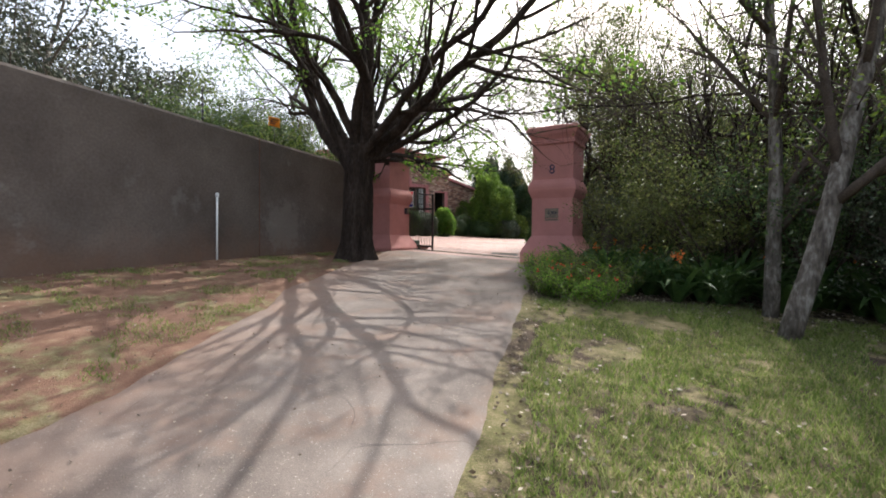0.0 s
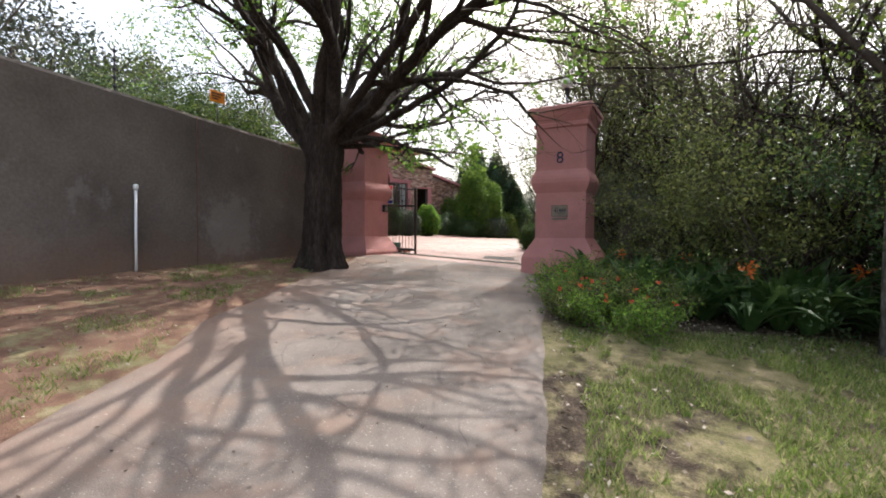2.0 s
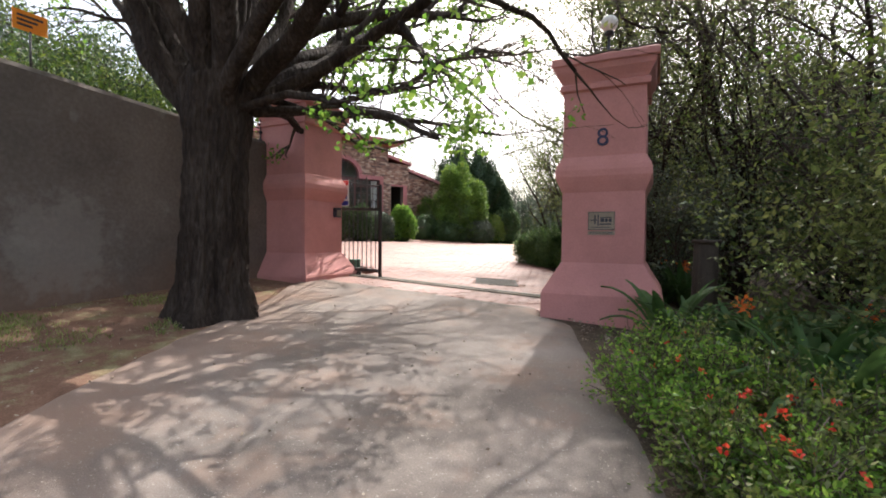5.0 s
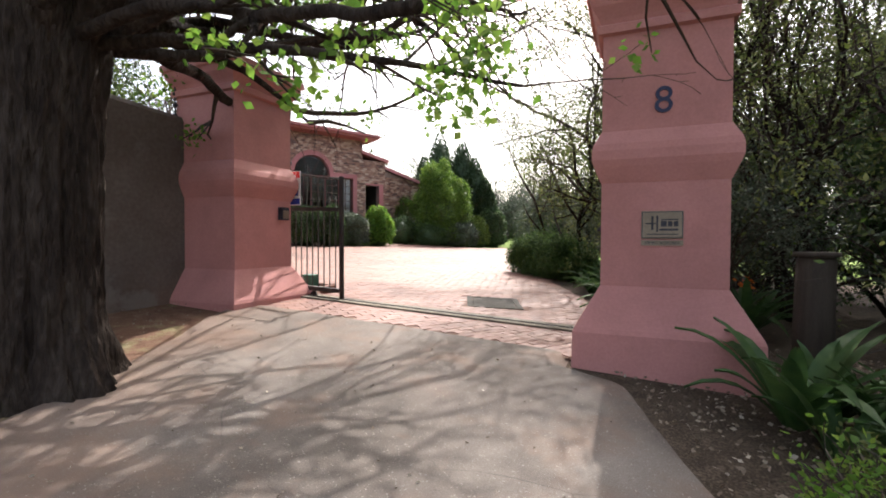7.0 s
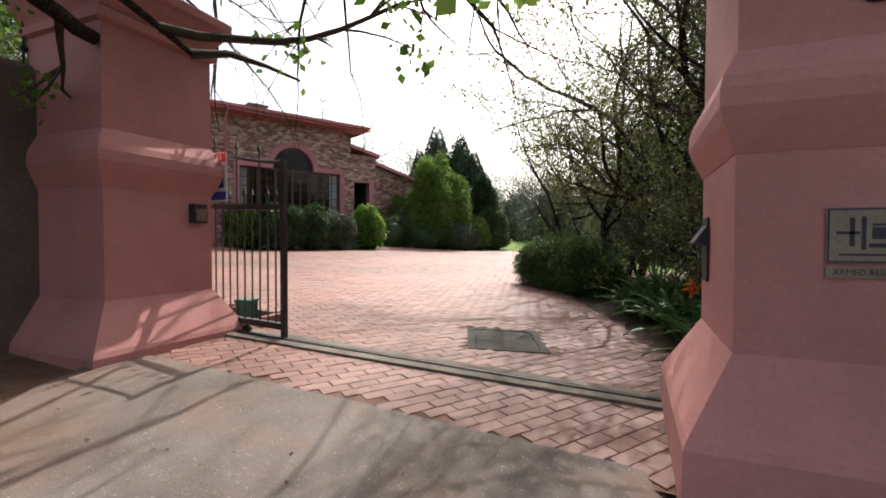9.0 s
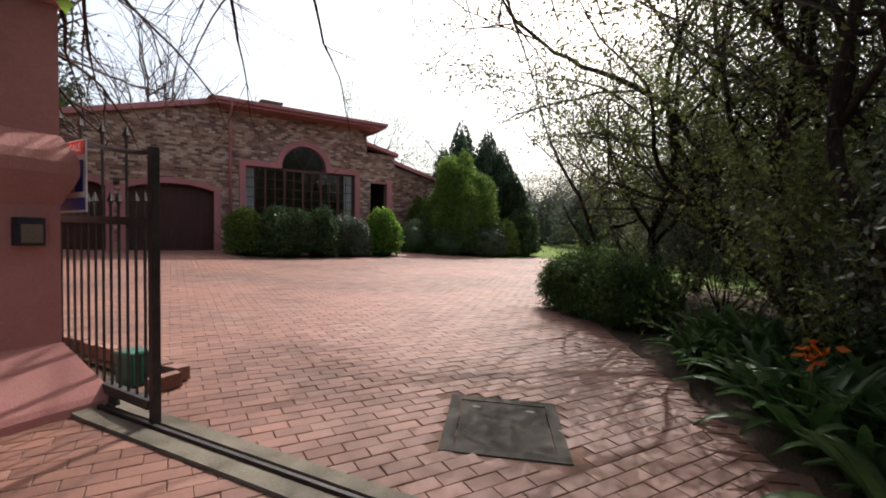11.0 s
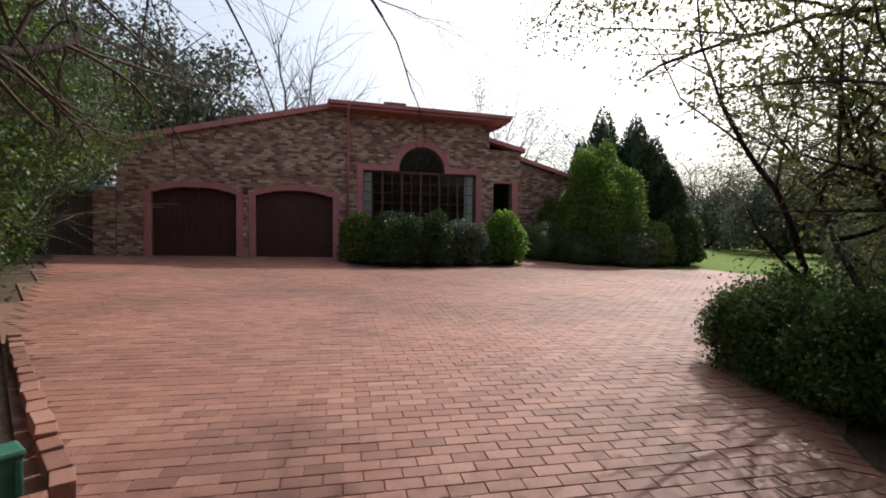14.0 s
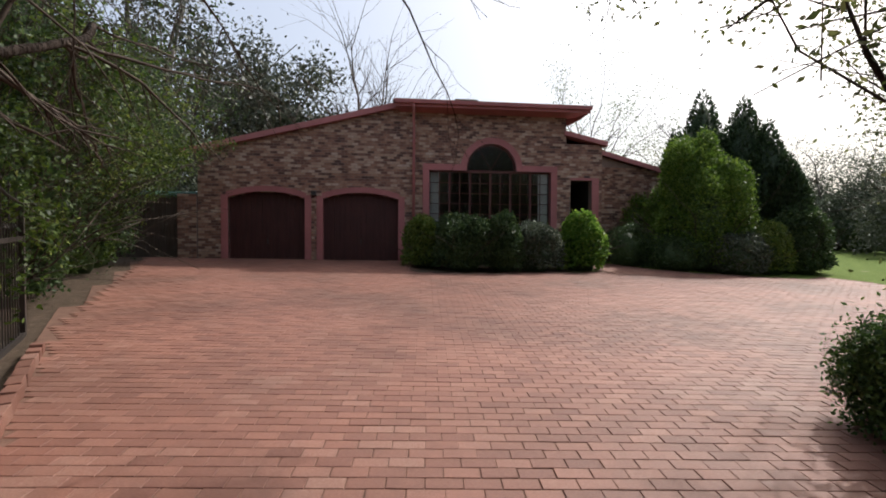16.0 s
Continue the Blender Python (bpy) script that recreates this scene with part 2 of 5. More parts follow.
def leafy(name, a, b, c, tr=0.4):
    return material(name, [(0.15, a), (0.5, b), (0.85, c)], 1.5, 12, 0.5, 0, island=0.7, translucent=tr, spec=0.35)


LEAF_FRESH = leafy("fresh_leaf", (0.07, 0.15, 0.02), (0.13, 0.25, 0.035), (0.24, 0.35, 0.06), 0.6)
LEAF_SCRUB = leafy("scrub_leaf", (0.045, 0.062, 0.018), (0.095, 0.12, 0.032), (0.19, 0.20, 0.065), 0.5)
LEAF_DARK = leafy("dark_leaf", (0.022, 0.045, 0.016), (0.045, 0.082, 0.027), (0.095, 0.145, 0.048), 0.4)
LEAF_SCREEN = leafy("screen_leaf", (0.016, 0.032, 0.006), (0.036, 0.066, 0.010), (0.10, 0.15, 0.022), 0.45)
LEAF_CREST = leafy("glossy_bush_leaf", (0.025, 0.055, 0.014), (0.055, 0.105, 0.024), (0.12, 0.18, 0.045), 0.4)
LEAF_GREY = leafy("grey_green_leaf", (0.035, 0.05, 0.03), (0.07, 0.09, 0.055), (0.13, 0.15, 0.10), 0.3)
LEAF_YELLOW = leafy("yellow_green_leaf", (0.05, 0.09, 0.012), (0.10, 0.155, 0.022), (0.20, 0.24, 0.05), 0.35)
# Distant foliage: air haze is painted in as a paler, greyer green.
LEAF_HAZE = leafy("far_hazed_leaf", (0.055, 0.07, 0.045), (0.085, 0.10, 0.065), (0.13, 0.14, 0.10), 0.3)
CONIFER = leafy("conifer_leaf", (0.018, 0.034, 0.015), (0.032, 0.058, 0.022), (0.055, 0.09, 0.034), 0.3)
STRAP = leafy("strap_leaf", (0.022, 0.05, 0.016), (0.045, 0.095, 0.028), (0.11, 0.175, 0.05), 0.35)
CREEPER = leafy("creeper_leaf", (0.05, 0.10, 0.012), (0.10, 0.18, 0.022), (0.19, 0.27, 0.045), 0.45)
LEAF_GUM = leafy("gum_leaf", (0.025, 0.032, 0.021), (0.048, 0.058, 0.038), (0.09, 0.10, 0.068), 0.2)
GRASS = leafy("grass_blade", (0.10, 0.15, 0.03), (0.18, 0.25, 0.055), (0.34, 0.34, 0.15), 0.5)
PETAL_RED = leafy("red_petal", (0.5, 0.03, 0.02), (0.65, 0.06, 0.035), (0.75, 0.12, 0.06), 0.4)
PETAL_ORANGE = leafy("orange_petal", (0.6, 0.10, 0.02), (0.7, 0.17, 0.03), (0.8, 0.25, 0.06), 0.4)
LITTER = leafy("dry_leaf", (0.10, 0.07, 0.045), (0.22, 0.165, 0.115), (0.42, 0.36, 0.28), 0.1)
GLASS = bpy.data.materials.new("window_glass")
GLASS.use_nodes = True
_g = GLASS.node_tree.nodes["Principled BSDF"]
_g.inputs["Base Color"].default_value = (0.9, 0.95, 0.95, 1)
_g.inputs["Roughness"].default_value, _g.inputs["Transmission Weight"].default_value, _g.inputs["IOR"].default_value = 0.02, 1.0, 1.45


def ground_material():
    """Soil, dry litter and grass in patches, by where the plan has them."""
    m = bpy.data.materials.new("ground_cover")
    m.use_nodes = True
    nt = m.node_tree
    N, L = nt.nodes, nt.links
    geo = N.new("ShaderNodeNewGeometry")

    def noise_at(scale, detail=6, rough=0.6):
        n = N.new("ShaderNodeTexNoise")
        n.inputs["Scale"].default_value, n.inputs["Detail"].default_value, n.inputs["Roughness"].default_value = scale, detail, rough
        L.new(geo.outputs["Position"], n.inputs["Vector"])
        return n.outputs["Fac"]

    def ramp(fac, stops):
        r = N.new("ShaderNodeValToRGB")
        els = r.color_ramp.elements
        while len(els) < len(stops):
            els.new(0.5)
        for e, (p, c) in zip(els, stops):
            e.position, e.color = p, (*c, 1)
        L.new(fac, r.inputs[0])
        return r.outputs[0]

    def span(fac, a, b, c=0.0, d=1.0):
        r = N.new("ShaderNodeMapRange")
        for k, v in enumerate((a, b, c, d)):
            r.inputs[k + 1].default_value = v
        L.new(fac, r.inputs[0])
        return r.outputs[0]

    def calc(op, a, b):
        k = N.new("ShaderNodeMath")
        k.operation = op
        for i, v in enumerate((a, b)):
            if isinstance(v, float):
                k.inputs[i].default_value = v
            else:
                L.new(v, k.inputs[i])
        return k.outputs[0]

    def blend(fac, a, b):
        x = N.new("ShaderNodeMix")
        x.data_type = "RGBA"
        L.new(fac, x.inputs[0]), L.new(a, x.inputs[6]), L.new(b, x.inputs[7])
        return x.outputs[2]

    sep = N.new("ShaderNodeSeparateXYZ")
    L.new(geo.outputs["Position"], sep.inputs[0])
    fine, mid, broad = noise_at(70), noise_at(6), noise_at(0.9)
    soil = ramp(calc("ADD", calc("MULTIPLY", fine, 0.5), calc("MULTIPLY", mid, 0.5)), [(0.3, (0.095, 0.052, 0.036)), (0.5, (0.165, 0.095, 0.065)), (0.72, (0.28, 0.18, 0.13))])
    mulch = ramp(calc("ADD", calc("MULTIPLY", fine, 0.7), calc("MULTIPLY", mid, 0.3)), [(0.32, (0.03, 0.022, 0.016)), (0.5, (0.075, 0.055, 0.04)), (0.7, (0.20, 0.155, 0.115))])
    grass = ramp(calc("ADD", calc("MULTIPLY", fine, 0.45), calc("MULTIPLY", mid, 0.55)), [(0.3, (0.07, 0.072, 0.03)), (0.48, (0.135, 0.125, 0.055)), (0.66, (0.27, 0.21, 0.135))])
    patch = calc("ADD", calc("MULTIPLY", broad, 0.55), calc("MULTIPLY", mid, 0.45))
    left = span(sep.outputs[0], -3.0, -2.2, 1.0, 0.0)
    far = span(sep.outputs[1], 24.0, 26.0)
    lawn_left = span(patch, 0.52, 0.60)
    lawn_right = span(patch, 0.42, 0.52)
    street = blend(left, blend(lawn_right, mulch, grass), blend(lawn_left, soil, grass))
    bed = span(calc("ADD", sep.outputs[1], calc("MULTIPLY", sep.outputs[0], -0.5)), 8.2, 8.8)
    right_bed = calc("MULTIPLY", bed, span(sep.outputs[0], -4.2, -3.6))
    turf = ramp(calc("ADD", calc("MULTIPLY", fine, 0.5), calc("MULTIPLY", mid, 0.5)), [(0.3, (0.06, 0.10, 0.02)), (0.5, (0.11, 0.16, 0.035)), (0.7, (0.17, 0.21, 0.055))])
    yard = span(sep.outputs[1], 11.4, 12.2)
    col = blend(far, blend(yard, blend(right_bed, street, mulch), mulch), turf)
    L.new(col, N["Principled BSDF"].inputs["Base Color"])
    N["Principled BSDF"].inputs["Roughness"].default_value = 0.95
    N["Principled BSDF"].inputs["Specular IOR Level"].default_value = 0.1
    bn = N.new("ShaderNodeBump")
    bn.inputs["Strength"].default_value, bn.inputs["Distance"].default_value = 0.6, 0.03
    L.new(calc("ADD", fine, mid), bn.inputs["Height"])
    L.new(bn.outputs[0], N["Principled BSDF"].inputs["Normal"])
    return m


GROUND = ground_material()


# ---- building helpers ----
def soft(v, k=1.5):
    return k * math.log1p(math.exp(max(-40, min(40, v / k))))


def land(x, y):
    """Height of the ground: the drive climbs from the street, the court climbs to the house."""
    x = max(-24.0, min(7.0, x))
    y = max(-4.0, min(40.0, y))
    s = 10.0 - soft(10.0 - y)
    return 0.062 - 0.1022 * x + 0.0822 * s + 0.0133 * soft(y - 10.0) + 0.0044 * x * s


def thing(name, loc, label, category, group="", kind="", rz=0.0):
    ob = new(name)
    ob.matrix_basis = pose(*loc, 0, 0, rz)
    ob.empty_display_size = 0.2
    return tagged(ob, label, category, group, kind)


def put(name, verts, faces, mat, parent=None, label="", smooth=False):
    me = bpy.data.meshes.new(name)
    me.from_pydata([tuple(v) for v in verts], [], [tuple(f) for f in faces])
    me.materials.append(mat)
    if smooth:
        me.polygons.foreach_set("use_smooth", [True] * len(me.polygons))
    me.update()
    ob = new(name, me)
    ob.parent = parent
    return tagged(ob, label) if label else ob


def quads(name, v, mat, parent=None, label=""):
    """A mesh of separate four-cornered faces from an (n, 4, 3) array."""
    v = np.asarray(v, dtype=np.float32)
    n = len(v)
    me = bpy.data.meshes.new(name)
    me.vertices.add(4 * n), me.loops.add(4 * n), me.polygons.add(n)
    me.vertices.foreach_set("co", v.reshape(-1))
    me.loops.foreach_set("vertex_index", np.arange(4 * n, dtype=np.int32))
    me.polygons.foreach_set("loop_start", np.arange(0, 4 * n, 4, dtype=np.int32))
    me.materials.append(mat)
    me.update(calc_edges=True)
    ob = new(name, me)
    ob.parent = parent
    return tagged(ob, label) if label else ob


def part(name, bm, mat, parent=None, label="", smooth=False, bevel=0.0):
    if bevel:
        bmesh.ops.bevel(bm, geom=[e for e in bm.edges if len(e.link_faces) == 2 and e.calc_face_angle(0) > 0.5], offset=bevel, segments=2, affect="EDGES", profile=0.6)
    bmesh.ops.recalc_face_normals(bm, faces=bm.faces)
    me = bpy.data.meshes.new(name)
    bm.to_mesh(me)
    bm.free()
    me.materials.append(mat)
    if smooth:
        me.polygons.foreach_set("use_smooth", [True] * len(me.polygons))
    ob = new(name, me)
    ob.parent = parent
    return tagged(ob, label) if label else ob


def box(bm, lo, hi, m=None):
    lo, hi = Vector(lo), Vector(hi)
    mat = Matrix.Translation((lo + hi) / 2) @ Matrix.Diagonal((*(hi - lo), 1))
    bmesh.ops.create_cube(bm, size=1, matrix=(m @ mat) if m else mat)
    return bm


def box_part(name, lo, hi, mat, parent=None, label="", bevel=0.0, m=None):
    return part(name, box(bmesh.new(), lo, hi, m), mat, parent, label, bevel=bevel)


def tube_geo(verts, faces, pts, radii, sides=6, cap=True):
    """Adds a tapered tube along a polyline to the lists."""
    n = len(pts)
    base = len(verts)
    up = Vector((0.31, 0.17, 0.93))
    for i in range(n):
        d = (Vector(pts[min(i + 1, n - 1)]) - Vector(pts[max(i - 1, 0)]))
        d = d.normalized() if d.length > 1e-6 else Vector((0, 0, 1))
        a = d.cross(up)
        a = a.normalized() if a.length > 1e-3 else Vector((1, 0, 0))
        b = d.cross(a)
        for k in range(sides):
            w = 2 * math.pi * k / sides
            p = Vector(pts[i]) + (a * math.cos(w) + b * math.sin(w)) * radii[i]
            verts.append((p.x, p.y, p.z))
    for i in range(n - 1):
        for k in range(sides):
            q = base + i * sides
            faces.append((q + k, q + (k + 1) % sides, q + sides + (k + 1) % sides, q + sides + k))
    if cap:
        faces.append(tuple(base + (n - 1) * sides + k for k in range(sides)))
        faces.append(tuple(base + k for k in reversed(range(sides))))


def tube_part(name, pts, r, mat, parent=None, label="", sides=8):
    v, f = [], []
    tube_geo(v, f, pts, r if isinstance(r, (list, tuple)) else [r] * len(pts), sides)
    return put(name, v, f, mat, parent, label, smooth=True)


def letters(text, size, mat, parent, m, name="lettering", depth=0.004):
    cu = bpy.data.curves.new(name, "FONT")
    cu.body, cu.size, cu.align_x, cu.align_y, cu.extrude = text, size, "CENTER", "CENTER", depth
    tmp = bpy.data.objects.new(name, cu)
    scene.collection.objects.link(tmp)
    bpy.context.view_layer.update()
    me = bpy.data.meshes.new_from_object(tmp.evaluated_get(bpy.context.evaluated_depsgraph_get()))
    bpy.data.objects.remove(tmp)
    me.materials.clear()
    me.materials.append(mat)
    ob = new(name, me)
    ob.parent = parent
    ob.matrix_basis = m
    return ob


# ---- ground ----
def spread(lo, hi, step, reach):
    mid = list(np.arange(lo, hi + 1e-6, step))
    out, d = [], step
    while d < reach:
        d *= 1.6
        out.append(d)
    return [lo - v for v in reversed(out)] + mid + [hi + v for v in out]


gx, gy = spread(-26, 8, 0.4, 2500), spread(-5, 42, 0.4, 2500)
gv = [(x, y, land(x, y) + (0.02 * noise.noise((x * 0.9, y * 0.9, 0)) if -26 < x < 8 and -5 < y < 42 else 0)) for y in gy for x in gx]
W = len(gx)
gf = [(j * W + i, j * W + i + 1, (j + 1) * W + i + 1, (j + 1) * W + i) for j in range(len(gy) - 1) for i in range(W - 1)]
ground = tagged(put("ground", gv, gf, GROUND, smooth=True), "sloping ground of reddish soil, dry leaf litter and patchy lawn", "ground", kind="structure")


def drive_right(y):
    return -0.02 - 0.245 * y - 0.0035 * y * y + 0.10 * noise.noise((0, y * 0.8, 3)) + 0.03 * noise.noise((0, y * 4, 5))


def drive_left(y):
    edge = float(np.interp(y, (-9, 0, 2.2, 4.4, 5.3, 7.8, 9.6, 10.8, 12), (-2.6, -2.6, -3.45, -4.55, -5.25, -6.3, -6.95, -7.7, -7.9)))
    return edge + 0.16 * noise.noise((0, y * 0.7, 9)) + 0.05 * noise.noise((0, y * 4, 1))


dv, df = [], []
rows_y = list(np.arange(-9, 11.66, 0.15))
NX = 26
for y in rows_y:
    a, b = drive_left(y), drive_right(y)
    if y > 11.1:
        b = min(b, -3.62)
    for i in range(NX + 1):
        x = a + (b - a) * i / NX
        top = 0.028 + 0.006 * noise.noise((x * 1.5, y * 1.5, 2))
        if i in (0, NX):
            top = -0.03
        yy = min(y, 11.70 - 0.25 * (abs(x + 5.6) / 2.2) ** 2)
        if yy > 11.0 and 0 < i < NX:
            top += 0.014
        dv.append((x, yy, land(x, yy) + top))
for j in range(len(rows_y) - 1):
    for i in range(NX):
        q = j * (NX + 1) + i
        df.append((q, q + 1, q + NX + 2, q + NX + 1))
tagged(put("driveway", dv, df, ASPHALT, smooth=True), "worn grey asphalt driveway with crumbling edges", "driveway", kind="structure")

# ---- boundary wall ----
wall_v, wall_f = [], []
WY = list(np.arange(-14, 11.9, 0.5))
for y in WY:
    top = 4.26 - 0.055 * (y - 3.0) if y > 0 else 4.425
    for x, z in ((-8.6, land(-8.6, y) - 0.4), (-8.6, top - 0.06), (-8.64, top), (-8.82, top), (-8.86, top - 0.06), (-8.86, land(-8.8, y) - 0.4)):
        wall_v.append((x + (0.012 if y < 7.5 and x == -8.6 else 0), y, z))
for j in range(len(WY) - 1):
    for k in range(5):
        q = j * 6 + k
        wall_f.append((q, q + 6, q + 7, q + 1))
wall_f += [tuple(range(6)), tuple(reversed(range(len(wall_v) - 6, len(wall_v))))]
tagged(put("wall_boundary", wall_v, wall_f, GREY_WALL), "tall grey-brown plastered boundary wall with stained patches", "wall", kind="structure")
box_part("plaster_joint", (-8.6, 7.485, 1.1), (-8.583, 7.50, 3.97), JOINT, bpy.data.objects["wall_boundary"])
# ---- gate pillars ----
def loft_square(levels):
    bm = bmesh.new()
    rings = [[bm.verts.new((sx * h, sy * h, z)) for sx, sy in ((-1, -1), (1, -1), (1, 1), (-1, 1))] for z, h in levels]
    for a, b in zip(rings, rings[1:]):
        for k in range(4):
            bm.faces.new((a[k], a[(k + 1) % 4], b[(k + 1) % 4], b[k]))
    bm.faces.new(rings[0][::-1]), bm.faces.new(rings[-1])
    return bm


def gate_pillar(loc, dz, label):
    p = thing("gate_pillar", loc, label, "pillar", "gate pillars")
    part("plinth", loft_square([(0.6, 0.735), (1.40 + dz, 0.725), (1.44 + dz, 0.71), (1.76 + dz, 0.53), (1.80 + dz, 0.507)]), PINK, p, bevel=0.012)
    part("shaft", loft_square([(1.79 + dz, 0.505), (4.06 + dz, 0.503)]), PINK, p, bevel=0.015)
    part("band", loft_square([(2.72 + dz, 0.509), (2.86 + dz, 0.567), (2.92 + dz, 0.585), (3.00 + dz, 0.585), (3.06 + dz, 0.57), (3.18 + dz, 0.509)]), PINK, p, bevel=0.01)
    part("capital", loft_square([(4.03 + dz, 0.508), (4.045 + dz, 0.545), (4.11 + dz, 0.55), (4.13 + dz, 0.52), (4.17 + dz, 0.535), (4.27 + dz, 0.60), (4.34 + dz, 0.615), (4.35 + dz, 0.645), (4.43 + dz, 0.645), (4.46 + dz, 0.60)]), PINK, p, bevel=0.008)
    return p


RP = (-2.905, 11.955, 0)
LP = (-8.225, 11.83, 0)
gate_pillar(RP, 0.0, "moulded pink plastered gate pillar with house number")
gate_pillar(LP, 0.02, "moulded pink plastered gate pillar beside the boundary wall")

FRONT = 11.45
num = thing("house_number", (-2.911, FRONT - 0.006, 3.41), "dark navy metal house number eight", "sign")
letters("8", 0.32, NAVY, num, pose(0, 0, 0, 90, 0, 0), "digit", 0.008)
pl = thing("security_plaque", (-2.911, FRONT - 0.004, 2.34), "small bronze security plaque on the pillar", "sign")
box_part("backing", (-0.165, -0.008, -0.115), (0.165, 0.0, 0.125), PLATE, pl, bevel=0.003)
for lo, hi in (((-0.16, 0.113), (0.16, 0.119)), ((-0.16, -0.109), (0.16, -0.103)), ((-0.16, -0.109), (-0.154, 0.119)), ((0.154, -0.109), (0.16, 0.119))):
    box_part("border", (lo[0], -0.011, lo[1]), (hi[0], -0.007, hi[1]), BLACK, pl)
for lo, hi in (((-0.085, -0.04), (-0.068, 0.08)), ((-0.045, -0.055), (-0.03, 0.085)), ((-0.13, 0.01), (-0.05, 0.022)), ((-0.01, 0.045), (0.125, 0.055)), ((-0.01, -0.01), (0.035, 0.04)), ((0.045, -0.01), (0.08, 0.035)), ((0.09, -0.01), (0.125, 0.035)), ((-0.02, -0.045), (0.125, -0.028)), ((-0.12, -0.08), (0.125, -0.072))):
    box_part("emblem_bar", (lo[0], -0.0105, lo[1]), (hi[0], -0.0075, hi[1]), BLACK, pl)
box_part("strip", (-0.165, -0.008, -0.175), (0.165, 0.0, -0.128), PLATE, pl)
letters("ARMED RESPONSE", 0.034, BLACK, pl, pose(0, -0.009, -0.152, 90, 0, 0), "lettering", 0.001)

lamp = thing("pillar_lamp", (-2.905, 11.955, 4.46), "globe lamp on a dark stem on the pillar", "lamp")
tube_part("stem", [(0, 0, 0), (0, 0, 0.04), (0, 0, 0.05), (0, 0, 0.45)], [0.07, 0.06, 0.022, 0.02], BLACK, lamp)
tube_part("collar", [(0, 0, 0.44), (0, 0, 0.47), (0, 0, 0.5)], [0.05, 0.07, 0.055], BLACK, lamp)
bm = bmesh.new()
bmesh.ops.create_uvsphere(bm, u_segments=16, v_segments=10, radius=0.115, matrix=Matrix.Translation((0, 0, 0.6)))
part("globe", bm, CURTAIN, lamp, "cloudy cream globe", smooth=True)

wl = thing("wall_light", (-7.718, 12.15, 2.56), "small square bulkhead light on the pink pillar", "lamp")
box_part("housing", (0, -0.075, -0.09), (0.075, 0.075, 0.09), BLACK, wl, bevel=0.008)
box_part("lens", (0.07, -0.055, -0.07), (0.083, 0.055, 0.045), PLATE, wl, "frosted beige lens")
ic = thing("letter_slot", (-3.412, 12.26, 2.27), "black steel letter slot with a hooded flap", "letterbox")
box_part("back_plate", (-0.012, -0.10, -0.20), (0.0, 0.10, 0.19), BLACK, ic, bevel=0.004)
bm = bmesh.new()
hv = [bm.verts.new(c) for c in ((-0.012, -0.1, 0.14), (-0.012, 0.1, 0.14), (-0.012, -0.1, 0.02), (-0.012, 0.1, 0.02), (-0.085, -0.1, 0.035), (-0.085, 0.1, 0.035))]
for f in ((0, 1, 5, 4), (4, 5, 3, 2), (0, 4, 2), (1, 3, 5), (0, 2, 3, 1)):
    bm.faces.new([hv[k] for k in f])
part("flap", bm, BLACK, ic)

# ---- things along the wall ----
pp = thing("standpipe", (-8.53, 6.39, land(-8.53, 6.39)), "thin white plastic pipe standing against the wall", "pipe")
tube_part("pipe", [(0, 0, -0.05), (0, 0, 0.6), (0.012, 0, 1.34)], 0.021, WHITE, pp)
tube_part("pipe_cap", [(0.012, 0, 1.32), (0.012, 0, 1.345), (0.012, 0, 1.40), (0.012, 0, 1.42)], [0.025, 0.04, 0.04, 0.02], WHITE, pp)
ws = thing("warning_sign", (-8.68, 7.98, 4.33), "orange warning sign on the wall top", "sign")
box_part("board", (-0.004, -0.16, 0.05), (0.004, 0.16, 0.27), ORANGE, ws)
for k in range(3):
    box_part("bar", (0.005, -0.12, 0.20 - 0.05 * k), (0.007, 0.12 - 0.05 * k, 0.225 - 0.05 * k), BLACK, ws)
tube_part("stay", [(0, 0, -0.45), (0, 0, 0.06)], 0.012, IRON, ws)
post = thing("fence_post", (-8.72, 11.30, 3.55), "slim electric fence post with insulators on the wall", "post", "fence posts")
tube_part("rod", [(0, 0, -0.1), (0, 0, 0.9)], 0.013, IRON, post)
for k in range(5):
    tube_part("insulator", [(0.0, 0, 0.25 + 0.14 * k), (0.0, 0, 0.27 + 0.14 * k), (0, 0, 0.30 + 0.14 * k)], [0.02, 0.034, 0.02], BLACK, post)
for y, z in ((6.2, 3.9), (1.8, 4.25)):
    copy_thing(post, pose(-8.72, y, z))

# ---- sliding gate ----
GX0, GX1 = -6.95, -12.19
gate = thing("sliding_gate", (GX0, 12.49, 0), "open black iron sliding gate with spear-topped bars", "gate", rz=-2.6)
GL = GX0 - GX1
GB, GM = 1.44, 2.60


def gate_base(d):
    return GB + 0.033 * d


def gate_top(d):
    e = min(d, GL - d) / (GL * 0.5)
    return 3.06 + 0.46 * (3 * e * e - 2 * e ** 3) + 0.033 * d


box_part("end_post", (-0.025, -0.025, GB - 0.08), (0.025, 0.025, 3.09), IRON, gate, bevel=0.004)
box_part("end_post", (-GL - 0.035, -0.03, gate_base(GL) - 0.08), (-GL + 0.035, 0.03, gate_top(GL) + 0.03), IRON, gate, bevel=0.004)
for nm, z0, z1, ty in (("bottom_rail", 0.0, 0.06, 0.03), ("middle_rail", GM - GB, GM - GB + 0.05, 0.025)):
    v = [(-d, y, gate_base(d) + z) for d in (0.03, GL - 0.03) for y, z in ((-ty, z0), (ty, z0), (ty, z1), (-ty, z1))]
